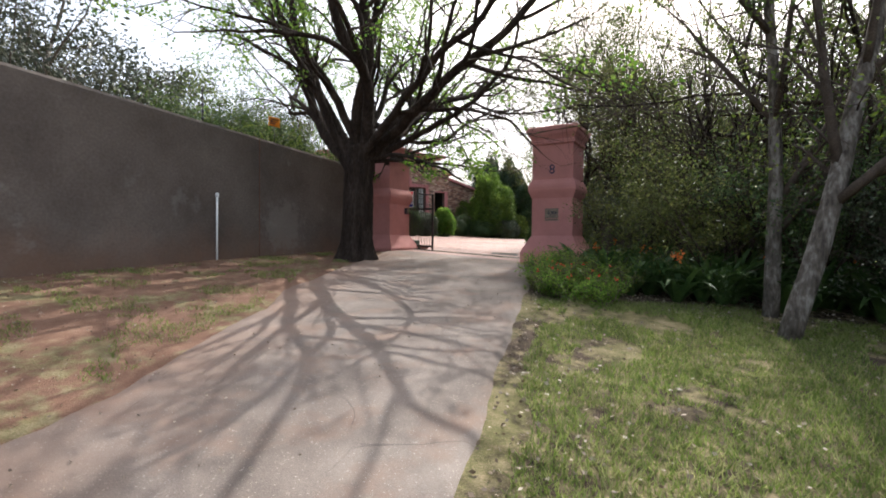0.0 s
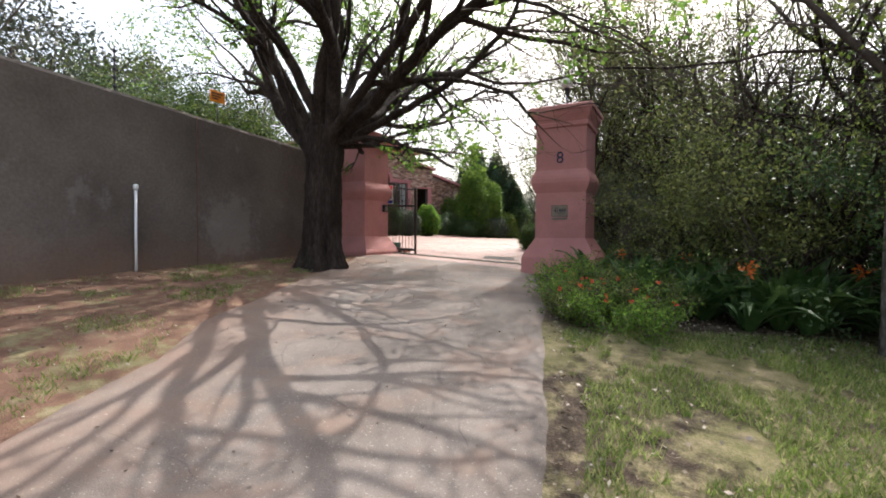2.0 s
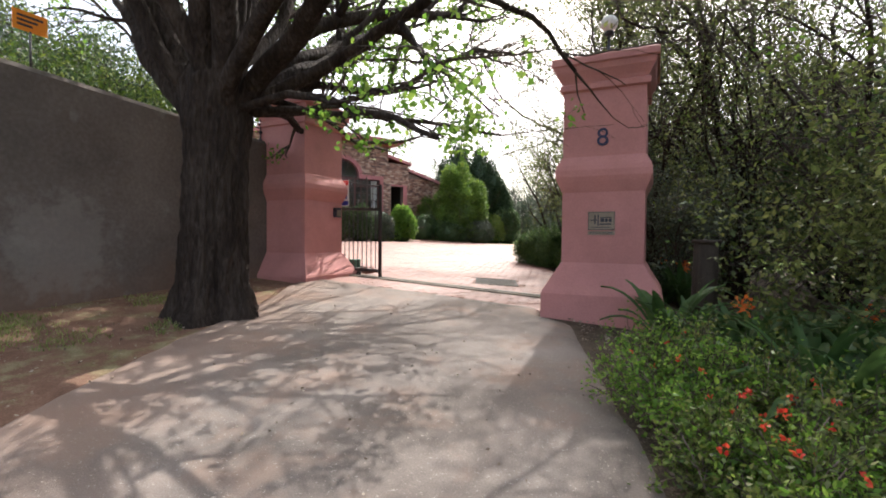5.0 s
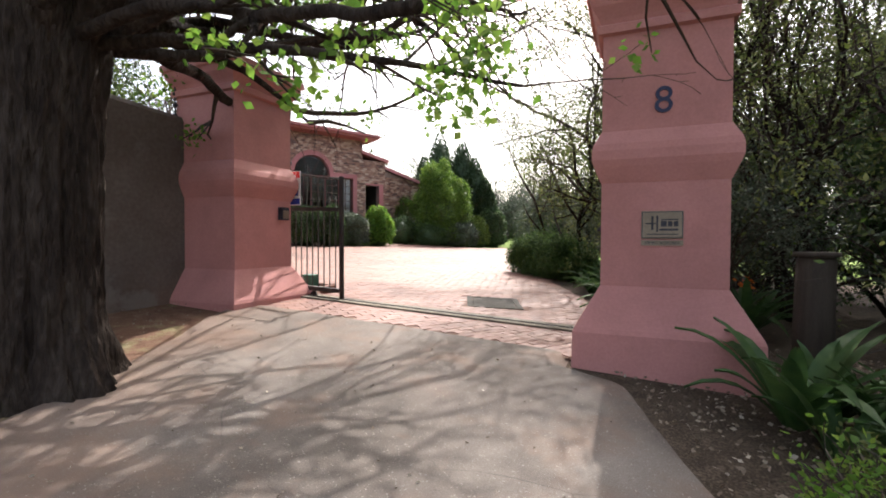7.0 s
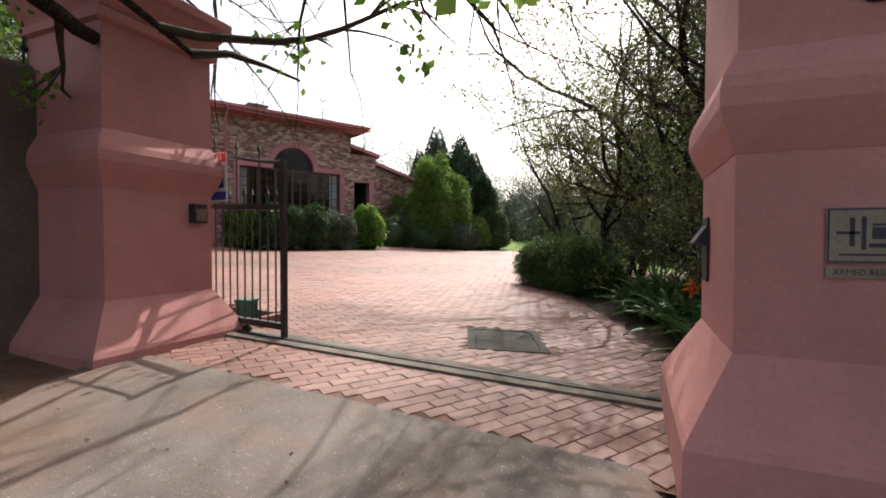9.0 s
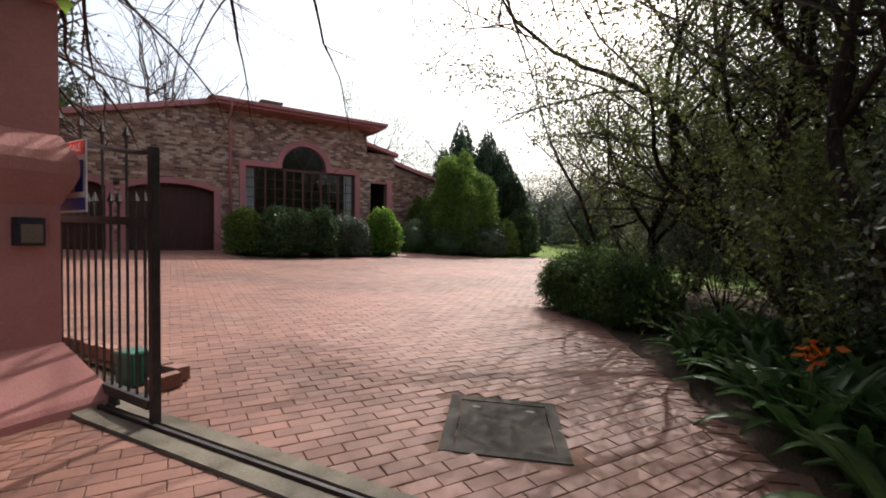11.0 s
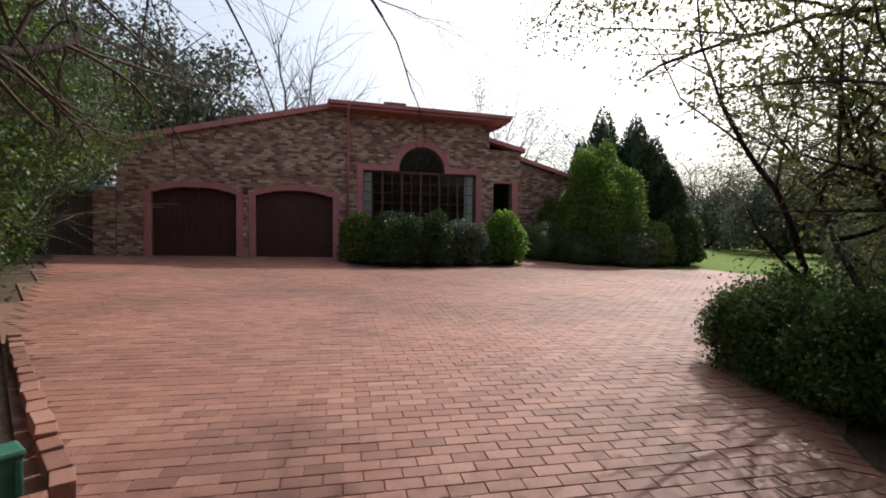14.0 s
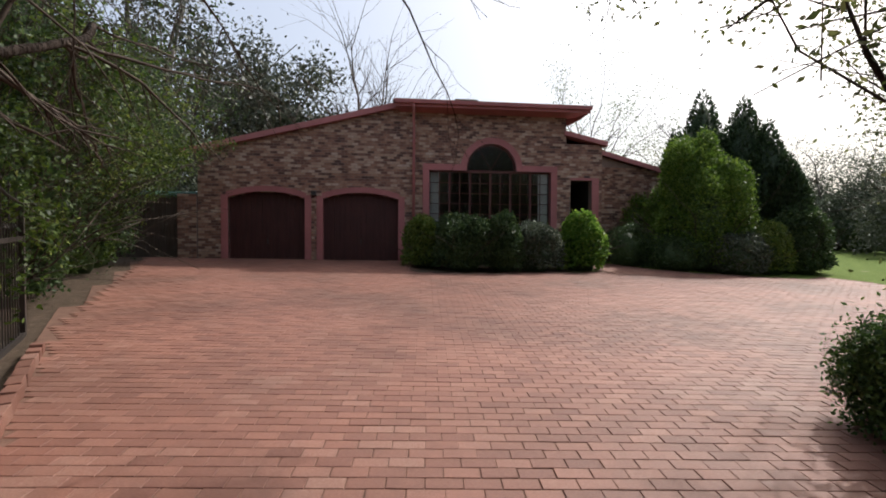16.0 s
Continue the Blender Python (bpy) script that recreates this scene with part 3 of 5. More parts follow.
    put(nm, v, [(0, 1, 5, 4), (1, 2, 6, 5), (2, 3, 7, 6), (3, 0, 4, 7), (3, 2, 1, 0), (4, 5, 6, 7)], IRON, gate)
tube_part("top_rail", [(-d, 0, gate_top(d)) for d in np.linspace(0.02, GL - 0.02, 28)], 0.017, IRON, gate, "curved steel rail", 6)
step = 0.105
for k in range(1, int(GL / step)):
    d = k * step
    tall = k % 3 == 0
    z1 = gate_top(d) + 0.07 if tall else gate_base(d) + GM - GB + 0.12
    v, f = [], []
    tube_geo(v, f, [(-d, 0, gate_base(d) + 0.03), (-d, 0, z1)], [0.009, 0.009], 5)
    tube_geo(v, f, [(-d, 0, z1), (-d, 0, z1 + 0.025), (-d, 0, z1 + 0.035), (-d, 0, z1 + 0.10)], [0.012, 0.012, 0.024, 0.002], 5)
    put("bar", v, f, IRON, gate)
for d in (0.5, GL - 0.6):
    bm = bmesh.new()
    bmesh.ops.create_cone(bm, cap_ends=True, segments=16, radius1=0.05, radius2=0.05, depth=0.03, matrix=pose(-d, 0, gate_base(d) - 0.055, 90))
    part("wheel", bm, IRON, gate)
sg = thing("estate_sign", (-7.95, 12.47, 2.70), "white red and blue sale board tied to the gate", "sign", rz=-2.6)
box_part("board", (-0.31, -0.008, 0), (0.31, 0.0, 0.50), WHITE, sg)
box_part("header", (-0.12, -0.012, 0.40), (0.30, -0.008, 0.49), RED, sg)
letters("FOR SALE", 0.075, WHITE, sg, pose(0.09, -0.0125, 0.445, 90, 0, 0), "lettering", 0.001)
box_part("footer", (-0.12, -0.012, 0.015), (0.30, -0.008, 0.10), BLUE, sg)
for k, (x0, x1, c) in enumerate(((-0.1, -0.01, RED), (0.02, 0.13, PLATE), (0.15, 0.27, BLUE))):
    box_part("panel", (x0, -0.012, 0.14), (x1, -0.008, 0.36), c, sg)
for z0, c in ((0.30, RED), (0.24, WHITE), (0.18, BLUE)):
    box_part("emblem", (-0.27, -0.012, z0), (-0.15, -0.008, z0 + 0.05), c, sg)

# rail channel across the opening
for nm, o0, o1, hh, mat in (("kerb_strip", -0.16, -0.045, 0.05, CONCRETE), ("kerb_strip", 0.045, 0.15, 0.05, CONCRETE), ("track", -0.012, 0.012, 0.055, IRON), ("track_bed", -0.045, 0.045, 0.02, CONCRETE)):
    v = []
    xs = np.linspace(-11.8, -3.52, 40)
    for x in xs:
        y0 = 12.44 + 0.045 * (x + 7.4) if x > -7.4 else 12.44 - 0.03 * (x + 7.4)
        z = land(x, y0)
        v += [(x, y0 + o0, z - 0.06), (x, y0 + o0, z + hh), (x, y0 + o1, z + hh), (x, y0 + o1, z - 0.06)]
    f = [(4 * i + k, 4 * i + 4 + k, 4 * i + 5 + k, 4 * i + 1 + k) for i in range(len(xs) - 1) for k in range(3)]
    put("gate_track" if nm == "track" else nm, v, f, mat)
for ob in list(scene.collection.objects):
    if ob.name.startswith("gate_track"):
        tagged(ob, "steel rail of the sliding gate", "rail", kind="structure")
    elif ob.name.startswith(("kerb_strip", "track_bed")):
        tagged(ob, "weathered concrete strip beside the gate rail", "kerb", kind="structure")

mb = thing("gate_motor", (-7.76, 12.81, land(-7.76, 12.81) + 0.03), "green plastic gate motor box on the paving", "motor", rz=8)
part("housing", box(bmesh.new(), (-0.08, -0.085, 0), (0.085, 0.085, 0.24)), GREEN_BOX, mb, bevel=0.015)
part("lid", box(bmesh.new(), (-0.09, -0.095, 0.22), (0.095, 0.095, 0.265)), GREEN_BOX, mb, bevel=0.02)
for k in (-0.06, 0.0, 0.06):
    box_part("rib", (0.083, k - 0.01, 0.02), (0.093, k + 0.01, 0.22), GREEN_BOX, mb)
random.seed(4)
kb = None
for k in range(17):
    x = -7.47 if k == 0 else -7.60 - 0.235 * (k - 1)
    y = 12.87 if k == 0 else 13.05 - 0.004 * k
    m = pose(x, y, land(x, y) + 0.03, random.uniform(-4, 4), random.uniform(-5, 5), (78 if k == 0 else random.uniform(-6, 6)))
    if kb is None:
        kb = tagged(part("kerb_brick", box(bmesh.new(), (-0.11, -0.055, 0), (0.11, 0.055, 0.11)), PAVER_ONE, bevel=0.008), "loose red clay kerb brick beside the gate", "brick", "kerb bricks")
        kb.matrix_basis = m
    else:
        copy_thing(kb, m)

mh = thing("manhole_cover", (-5.08, 13.74, land(-5.08, 13.74) + 0.018), "weathered grey concrete manhole cover in the paving", "manhole cover", rz=20)
mh.matrix_basis = Matrix.Translation(mh.matrix_basis.translation) @ Vector((0, 0, 1)).rotation_difference(Vector((land(-5.18, 13.74) - land(-4.98, 13.74), land(-5.08, 13.64) - land(-5.08, 13.84), 0.2))).to_matrix().to_4x4() @ pose(0, 0, 0, 0, 0, 20)
box_part("slab", (-0.31, -0.36, -0.03), (0.31, 0.36, 0.012), SLAB, mh, bevel=0.006)
for lo, hi in (((-0.40, -0.45), (0.40, -0.366)), ((-0.40, 0.366), (0.40, 0.45)), ((-0.40, -0.366), (-0.316, 0.366)), ((0.316, -0.366), (0.40, 0.366))):
    box_part("frame", (lo[0], lo[1], -0.03), (hi[0], hi[1], 0.016), SLAB, mh)
for sx in (-0.2, 0.2):
    box_part("lifting_eye", (sx - 0.03, 0.24, 0.008), (sx + 0.03, 0.27, 0.014), IRON, mh)

# ---- house ----
HX, HY, HA = -17.5, 21.3, 62.0
house = thing("house", (HX, HY, 0), "single-storey mottled brick house with pink trim, double garage and arched window", "house", rz=HA)
GZ = 2.16


def verge(s):
    return 6.93 + 0.252 * (s + 0.61)


ARCH_S, ARCH_R, ARCH_Z = 2.575, 0.83, 5.08
WIN = (0.53, 4.58, 2.95, 5.02)
GARAGES = ((-5.67, -3.37), (-2.81, -0.46))
NICHE = (5.27, 6.0, 1.6, 4.8)


def garage_top(s, g):
    c, h = (g[0] + g[1]) / 2, (g[1] - g[0]) / 2
    return 4.05 + 0.20 * (1 - ((s - c) / h) ** 2)


def solid(z, s0, s1, left_slope):
    """Stretches of wall along the front at one height."""
    spans = [(s0, s1)]

    def take(a, b):
        nonlocal spans
        out = []
        for p, q in spans:
            if b <= p or a >= q:
                out.append((p, q))
            else:
                if a > p:
                    out.append((p, a))
                if b < q:
                    out.append((b, q))
        spans = out
    for g in GARAGES:
        c, h = (g[0] + g[1]) / 2, (g[1] - g[0]) / 2
        k = 1.0 if z < 4.05 else max(0.0, 1 - (z - 4.05) / 0.20) ** 0.5
        if k > 0:
            take(c - h * k, c + h * k)
    if WIN[2] < z < WIN[3]:
        take(WIN[0], WIN[1])
    if z >= WIN[3] and z < ARCH_Z + ARCH_R:
        r = ARCH_R if z < ARCH_Z else math.sqrt(max(0, ARCH_R ** 2 - (z - ARCH_Z) ** 2))
        take(ARCH_S - r, ARCH_S + r)
    if NICHE[2] < z < NICHE[3]:
        take(NICHE[0], NICHE[1])
    if left_slope and z > verge(-9):
        take(-20, min(-0.0, (z - 6.93) / 0.252 - 0.61))
    return [(a, b) for a, b in spans if b - a > 0.03]


COURSE, BRICK = 0.080, 0.205
bv, bf, mv, mf, single = [], [], [], [], []


def add_box(v, f, a, b):
    q = len(v)
    v += [(a[0], a[1], a[2]), (b[0], a[1], a[2]), (b[0], a[1], b[2]), (a[0], a[1], b[2]), (a[0], b[1], a[2]), (b[0], b[1], a[2]), (b[0], b[1], b[2]), (a[0], b[1], b[2])]
    f += [(q, q + 1, q + 2, q + 3), (q + 1, q + 5, q + 6, q + 2), (q + 4, q, q + 3, q + 7), (q + 3, q + 2, q + 6, q + 7), (q + 4, q + 5, q + 1, q)]


random.seed(11)
for k in range(76):
    z = 1.5 + k * COURSE
    zm = z + COURSE / 2
    lim = 6.9
    if zm > lim:
        break
    right = 6.36 if zm < 6.02 else 5.1
    for a, b in solid(zm, -6.55 if zm < 5.3 else -6.55, right, True):
        if zm > 5.35 and a < -6.5:
            a = -6.55
        add_box(mv, mf, (a, 0.0, z), (b, 0.24, z + COURSE))
        s = math.floor(a / BRICK) * BRICK + (-BRICK / 2 if k % 2 else 0) + random.uniform(-0.02, 0.02)
        while s < b:
            p, q = max(s, a) + 0.006, min(s + BRICK, b) - 0.006
            if q - p > 0.03:
                proud = random.uniform(0.006, 0.016)
                lo, hi = (p, -proud, z + 0.006), (q, 0.01, z + COURSE - 0.007)
                if -0.45 < (lo[0] + hi[0]) / 2 < 2.0 and 5.3 < zm < 6.3 and len(single) < 290:
                    single.append((lo, hi))
                else:
                    add_box(bv, bf, lo, hi)
            s += BRICK
tagged(put("mortar_wall", mv, mf, MORTAR, house), "mortar bed of the brick front")
put("brickwork", bv, bf, WALL_BRICK, house, "mottled grey, red and brown face bricks")["kind"] = "stuff"

# closing walls and wings
box_part("side_wall", (-6.55, 0.24, 1.4), (-6.3, 8.0, 5.2), WALL_BRICK, house)
box_part("side_wall", (6.11, 0.24, 1.2), (6.36, 8.0, 5.9), WALL_BRICK, house)
box_part("back_wall", (-6.55, 8.0, 1.2), (6.36, 8.25, 6.0), WALL_BRICK, house)
wing_v, wing_f = [], []
for k in range(52):
    z = 1.3 + k * COURSE
    hi_s = 6.36 + min(4.2, (5.95 - z) / 0.26)
    if hi_s < 6.5:
        break
    s = 6.38 + (BRICK / 2 if k % 2 else 0)
    while s < hi_s:
        add_box(wing_v, wing_f, (s, 1.3 - random.uniform(0.005, 0.02), z), (s + BRICK - 0.012, 1.32, z + COURSE - 0.012))
        s += BRICK
put("wing_brickwork", wing_v, wing_f, WALL_BRICK, house)["kind"] = "stuff"
put("wing_wall", [(6.36, 1.31, 1.2), (11, 1.31, 1.2), (11, 1.31, 4.8), (6.36, 1.31, 6.0), (6.36, 6, 1.2), (11, 6, 1.2), (11, 6, 4.8), (6.36, 6, 6.0)],
    [(0, 1, 2, 3), (1, 5, 6, 2), (4, 7, 6, 5), (3, 2, 6, 7)], MORTAR, house)
put("wing_fascia", [(6.3, 1.1, 6.02), (11.2, 1.1, 4.76), (11.2, 1.1, 4.93), (6.3, 1.1, 6.19), (6.3, 1.14, 6.02), (11.2, 1.14, 4.76), (11.2, 1.14, 4.93), (6.3, 1.14, 6.19)],
    [(0, 1, 2, 3), (3, 2, 6, 7), (0, 4, 5, 1), (4, 7, 6, 5)], PINK_TRIM, house)
put("wing_roof", [(6.3, 1.14, 6.20), (11.2, 1.14, 4.94), (11.2, 6.2, 4.94), (6.3, 6.2, 6.20), (6.3, 1.14, 6.15), (11.2, 1.14, 4.89), (11.2, 6.2, 4.89), (6.3, 6.2, 6.15)],
    [(0, 1, 2, 3), (4, 7, 6, 5), (0, 4, 5, 1), (1, 5, 6, 2), (2, 6, 7, 3), (3, 7, 4, 0)], ROOF, house)
# porch end with its own low roof edge
put("porch_fascia", [(5.0, -0.12, 6.26), (6.5, -0.12, 5.93), (6.5, -0.12, 6.08), (5.0, -0.12, 6.41), (5.0, 0.3, 6.26), (6.5, 0.3, 5.93), (6.5, 0.3, 6.08), (5.0, 0.3, 6.41)],
    [(0, 1, 2, 3), (3, 2, 6, 7), (0, 4, 5, 1), (1, 5, 6, 2)], PINK_TRIM, house)
put("porch_roof", [(5.0, 0.3, 6.40), (6.5, 0.3, 6.07), (6.5, 8.2, 6.07), (5.0, 8.2, 6.40)], [(0, 1, 2, 3)], ROOF, house)
# garage roof with verge board
put("verge_board", [(-7.0, -0.16, verge(-7.0) - 0.02), (0.05, -0.16, verge(0.05) - 0.02), (0.05, -0.16, verge(0.05) + 0.15), (-7.0, -0.16, verge(-7.0) + 0.15),
                    (-7.0, 0.05, verge(-7.0) - 0.02), (0.05, 0.05, verge(0.05) - 0.02), (0.05, 0.05, verge(0.05) + 0.15), (-7.0, 0.05, verge(-7.0) + 0.15)],
    [(0, 1, 2, 3), (3, 2, 6, 7), (0, 4, 5, 1), (0, 3, 7, 4), (4, 7, 6, 5)], PINK_TRIM, house)
put("garage_roof", [(-7.0, -0.14, verge(-7.0) + 0.16), (0.05, -0.14, verge(0.05) + 0.16), (0.05, 8.3, verge(0.05) + 0.16), (-7.0, 8.3, verge(-7.0) + 0.16),
                    (-7.0, -0.14, verge(-7.0) + 0.12), (0.05, -0.14, verge(0.05) + 0.12), (0.05, 8.3, verge(0.05) + 0.12), (-7.0, 8.3, verge(-7.0) + 0.12)],
    [(0, 1, 2, 3), (4, 7, 6, 5), (0, 3, 7, 4), (0, 4, 5, 1), (3, 2, 6, 7)], ROOF, house)
# eave of the high room
EO = -0.48
part("fascia", box(bmesh.new(), (-0.58, EO, 6.90), (5.72, EO + 0.03, 7.06)), PINK_TRIM, house, bevel=0.004)
put("soffit", [(-0.58, EO + 0.03, 6.92), (5.72, EO + 0.03, 6.92), (5.3, 0.0, 6.84), (-0.4, 0.0, 6.84), (-0.58, EO + 0.03, 6.95), (5.72, EO + 0.03, 6.95), (5.3, 0.0, 6.95), (-0.4, 0.0, 6.95)],
    [(0, 3, 2, 1), (4, 5, 6, 7), (0, 1, 5, 4), (1, 2, 6, 5), (3, 0, 4, 7)], PINK_TRIM, house)
gv2 = []
for s in (-0.6, 5.74):
    gv2 += [(s, EO, 6.98), (s, EO - 0.10, 6.99), (s, EO - 0.12, 7.10), (s, EO - 0.10, 7.10), (s, EO - 0.085, 7.01), (s, EO, 7.0)]
gf2 = [(k, (k + 1) % 6, 6 + (k + 1) % 6, 6 + k) for k in range(6)] + [(0, 5, 4, 3, 2, 1), (6, 7, 8, 9, 10, 11)]
put("gutter", gv2, gf2, PINK_TRIM, house)
cv, cf = [], []
nr = 130
for i in range(nr + 1):
    s = -0.64 + 6.4 * i / nr
    zc = 0.018 * math.sin(i * math.pi / 1.6)
    cv += [(s, EO - 0.08, 7.10 + zc), (s, 8.3, 7.55 + zc)]
for i in range(nr):
    cf.append((2 * i, 2 * i + 2, 2 * i + 3, 2 * i + 1))
put("roof", cv, cf, ROOF, house, "reddish corrugated roof sheets")
put("roof_end", [(5.72, EO, 6.92), (5.72, 0.6, 6.9), (5.72, 8.3, 7.3), (5.72, 8.3, 7.56), (5.72, EO, 7.1), (5.69, EO, 6.92), (5.69, 8.3, 7.3), (5.69, 8.3, 7.56), (5.69, EO, 7.1)],
    [(0, 1, 2, 3, 4)], PINK_TRIM, house)
box_part("upper_wall", (4.85, 0.0, 5.9), (5.1, 8.0, 6.95), WALL_BRICK, house)
box_part("upper_wall", (-0.02, 0.24, 5.9), (0.2, 8.0, 7.0), MORTAR, house)
box_part("chimney", (1.85, 3.2, 7.2), (2.65, 4.0, 8.22), CONCRETE, house, bevel=0.01)
box_part("chimney_cap", (1.8, 3.15, 8.22), (2.7, 4.05, 8.30), CONCRETE, house)
tube_part("aerial", [(1.55, 3.0, 7.3), (1.55, 3.0, 8.30), (1.65, 3.0, 8.42)], 0.015, GALV, house)
# downpipe
tube_part("downpipe", [(0.0, EO - 0.04, 7.0), (0.0, EO - 0.03, 6.86), (0.02, -0.10, 6.55), (0.03, -0.06, 6.4), (0.03, -0.06, 2.1)], 0.045, PINK_TRIM, house, sides=10)
for z in (3.3, 4.6, 5.9):
    box_part("pipe_clip", (-0.035, -0.115, z), (0.095, 0.0, z + 0.03), PINK_TRIM, house)


def bar_along(pts, w, y0, y1):
    """A flat band of width w along a line in the front's plane, on its outer side."""
    v, f = [], []
    n = len(pts)
    for i, (s, z) in enumerate(pts):
        a, b = pts[max(i - 1, 0)], pts[min(i + 1, n - 1)]
        dx, dz = b[0] - a[0], b[1] - a[1]
        l = math.hypot(dx, dz) or 1
        nx_, nz_ = -dz / l, dx / l
        v += [(s, y0, z), (s + nx_ * w, y0, z + nz_ * w), (s + nx_ * w, y1, z + nz_ * w), (s, y1, z)]
    for i in range(n - 1):
        for k in range(4):
            q = 4 * i
            f.append((q + k, q + (k + 1) % 4, q + 4 + (k + 1) % 4, q + 4 + k))
    f += [(0, 1, 2, 3), tuple(reversed(range(4 * n - 4, 4 * n)))]
    return v, f


for g in GARAGES:
    arch = [(s, garage_top(s, g)) for s in np.linspace(g[0], g[1], 17)]
    v, f = bar_along(arch, 0.17, -0.05, 0.2)
    put("garage_arch", v, f, PINK_TRIM, house)
    for s0, s1 in ((g[0] - 0.2, g[0]), (g[1], g[1] + 0.2)):
        box_part("garage_jamb", (s0, -0.045, 1.9), (s1, 0.2, 4.14), PINK_TRIM, house, bevel=0.008)
    gd = part("garage_door", box(bmesh.new(), (g[0] - 0.02, 0.16, 1.9), (g[1] + 0.02, 0.20, 4.3)), DARK_WOOD, house, "dark maroon-brown timber garage door")
    nb = 14
    wd = (g[1] - g[0]) / nb
    for k in range(nb):
        s0 = g[0] + k * wd
        box_part("board", (s0 + 0.005, 0.146, 1.95), (s0 + wd - 0.005, 0.162, garage_top(s0 + wd / 2, g) + 0.02), DARK_WOOD, gd)
    c = (g[0] + g[1]) / 2
    box_part("handle", (c - 0.03, 0.12, 2.62), (c + 0.01, 0.147, 2.78), IRON, gd)
box_part("garage_light", (-3.17, -0.09, 4.14), (-3.02, 0.0, 4.28), IRON, house, bevel=0.01)

# arched window
box_part("lintel", (WIN[0] - 0.21, -0.05, WIN[3]), (ARCH_S - ARCH_R - 0.2, 0.2, WIN[3] + 0.20), PINK_TRIM, house, bevel=0.006)
box_part("lintel", (ARCH_S + ARCH_R + 0.2, -0.05, WIN[3]), (WIN[1] + 0.21, 0.2, WIN[3] + 0.20), PINK_TRIM, house, bevel=0.006)
box_part("window_jamb", (WIN[0] - 0.21, -0.048, 2.75), (WIN[0], 0.2, WIN[3]), PINK_TRIM, house, bevel=0.006)
box_part("window_jamb", (WIN[1], -0.048, 2.75), (WIN[1] + 0.21, 0.2, WIN[3]), PINK_TRIM, house, bevel=0.006)
box_part("window_sill", (WIN[0] - 0.25, -0.12, 2.78), (WIN[1] + 0.25, 0.2, 2.95), PINK_TRIM, house, bevel=0.006)
arch = [(ARCH_S + ARCH_R * math.cos(w), ARCH_Z + ARCH_R * math.sin(w)) for w in np.linspace(math.pi, 0, 25)]
v, f = bar_along([(ARCH_S - ARCH_R, WIN[3])] + arch + [(ARCH_S + ARCH_R, WIN[3])], 0.20, -0.05, 0.2)
put("window_arch", v, f, PINK_TRIM, house)
wf = part("window", box(bmesh.new(), (WIN[0], 0.07, WIN[3] - 0.05), (WIN[1], 0.13, WIN[3] + 0.03)), MAROON, house, "dark timber arched window with many panes")
v, f = bar_along([(s, z) for s, z in arch], -0.06, 0.07, 0.13)
put("arch_frame", v, f, MAROON, wf)
bays = np.linspace(WIN[0], WIN[1], 7)
for i, s in enumerate(bays):
    box_part("mullion", (s - 0.03, 0.065, WIN[2]), (s + 0.03, 0.135, WIN[3] - 0.05), MAROON, wf)
for i in range(6):
    a, b = bays[i] + 0.03, bays[i + 1] - 0.03
    box_part("glazing_bar", ((a + b) / 2 - 0.011, 0.085, WIN[2]), ((a + b) / 2 + 0.011, 0.115, WIN[3] - 0.05), MAROON, wf)
    for z in np.linspace(WIN[2], WIN[3] - 0.05, 7)[1:-1]:
        box_part("glazing_bar", (a, 0.086, z - 0.011), (b, 0.114, z + 0.011), MAROON, wf)
    pane = box_part("pane", (a, 0.098, WIN[2]), (b, 0.102, WIN[3] - 0.05), GLASS, wf)
    pane.visible_shadow = False
for w in (math.pi * 0.33, math.pi * 0.67):
    tube_part("glazing_bar", [(ARCH_S, 0.1, ARCH_Z), (ARCH_S + ARCH_R * math.cos(w), 0.1, ARCH_Z + ARCH_R * math.sin(w))], 0.012, MAROON, wf)
pv = [(ARCH_S, 0.1, ARCH_Z)] + [(s, 0.1, z) for s, z in arch]
pane = put("pane", pv, [(0, i + 1, i) for i in range(1, len(arch))], GLASS, wf)
pane.visible_shadow = False
# curtains, and the room behind with its darkness put into the colour
for a, b in ((0.56, 0.86), (4.22, 4.55)):
    v, f = [], []
    for i in range(25):
        s = a + (b - a) * i / 24
        y = 0.24 + 0.03 * math.sin(i * 1.6)
        v += [(s, y, 2.9), (s, y, 5.0)]
    f = [(2 * i, 2 * i + 2, 2 * i + 3, 2 * i + 1) for i in range(24)]
    put("curtain", v, f, CURTAIN, house, "pale hanging curtain", smooth=True)
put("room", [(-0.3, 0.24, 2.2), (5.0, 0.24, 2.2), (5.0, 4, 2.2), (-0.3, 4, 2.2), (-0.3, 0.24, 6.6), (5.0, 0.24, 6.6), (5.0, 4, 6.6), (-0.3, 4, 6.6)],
    [(0, 1, 2, 3), (4, 7, 6, 5), (1, 5, 6, 2), (2, 6, 7, 3), (0, 3, 7, 4)], RECESS_SHADE, house)
# porch opening, its recess shade painted as near-black faces
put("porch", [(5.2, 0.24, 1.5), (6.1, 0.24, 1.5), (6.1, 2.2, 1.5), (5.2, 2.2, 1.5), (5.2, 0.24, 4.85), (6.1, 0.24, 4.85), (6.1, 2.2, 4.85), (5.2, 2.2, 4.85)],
    [(0, 1, 2, 3), (4, 7, 6, 5), (1, 5, 6, 2), (2, 6, 7, 3), (0, 3, 7, 4)], RECESS_SHADE, house)
box_part("porch_column", (6.0, -0.05, 1.4), (6.24, 0.18, 4.86), PINK_TRIM, house, bevel=0.01)
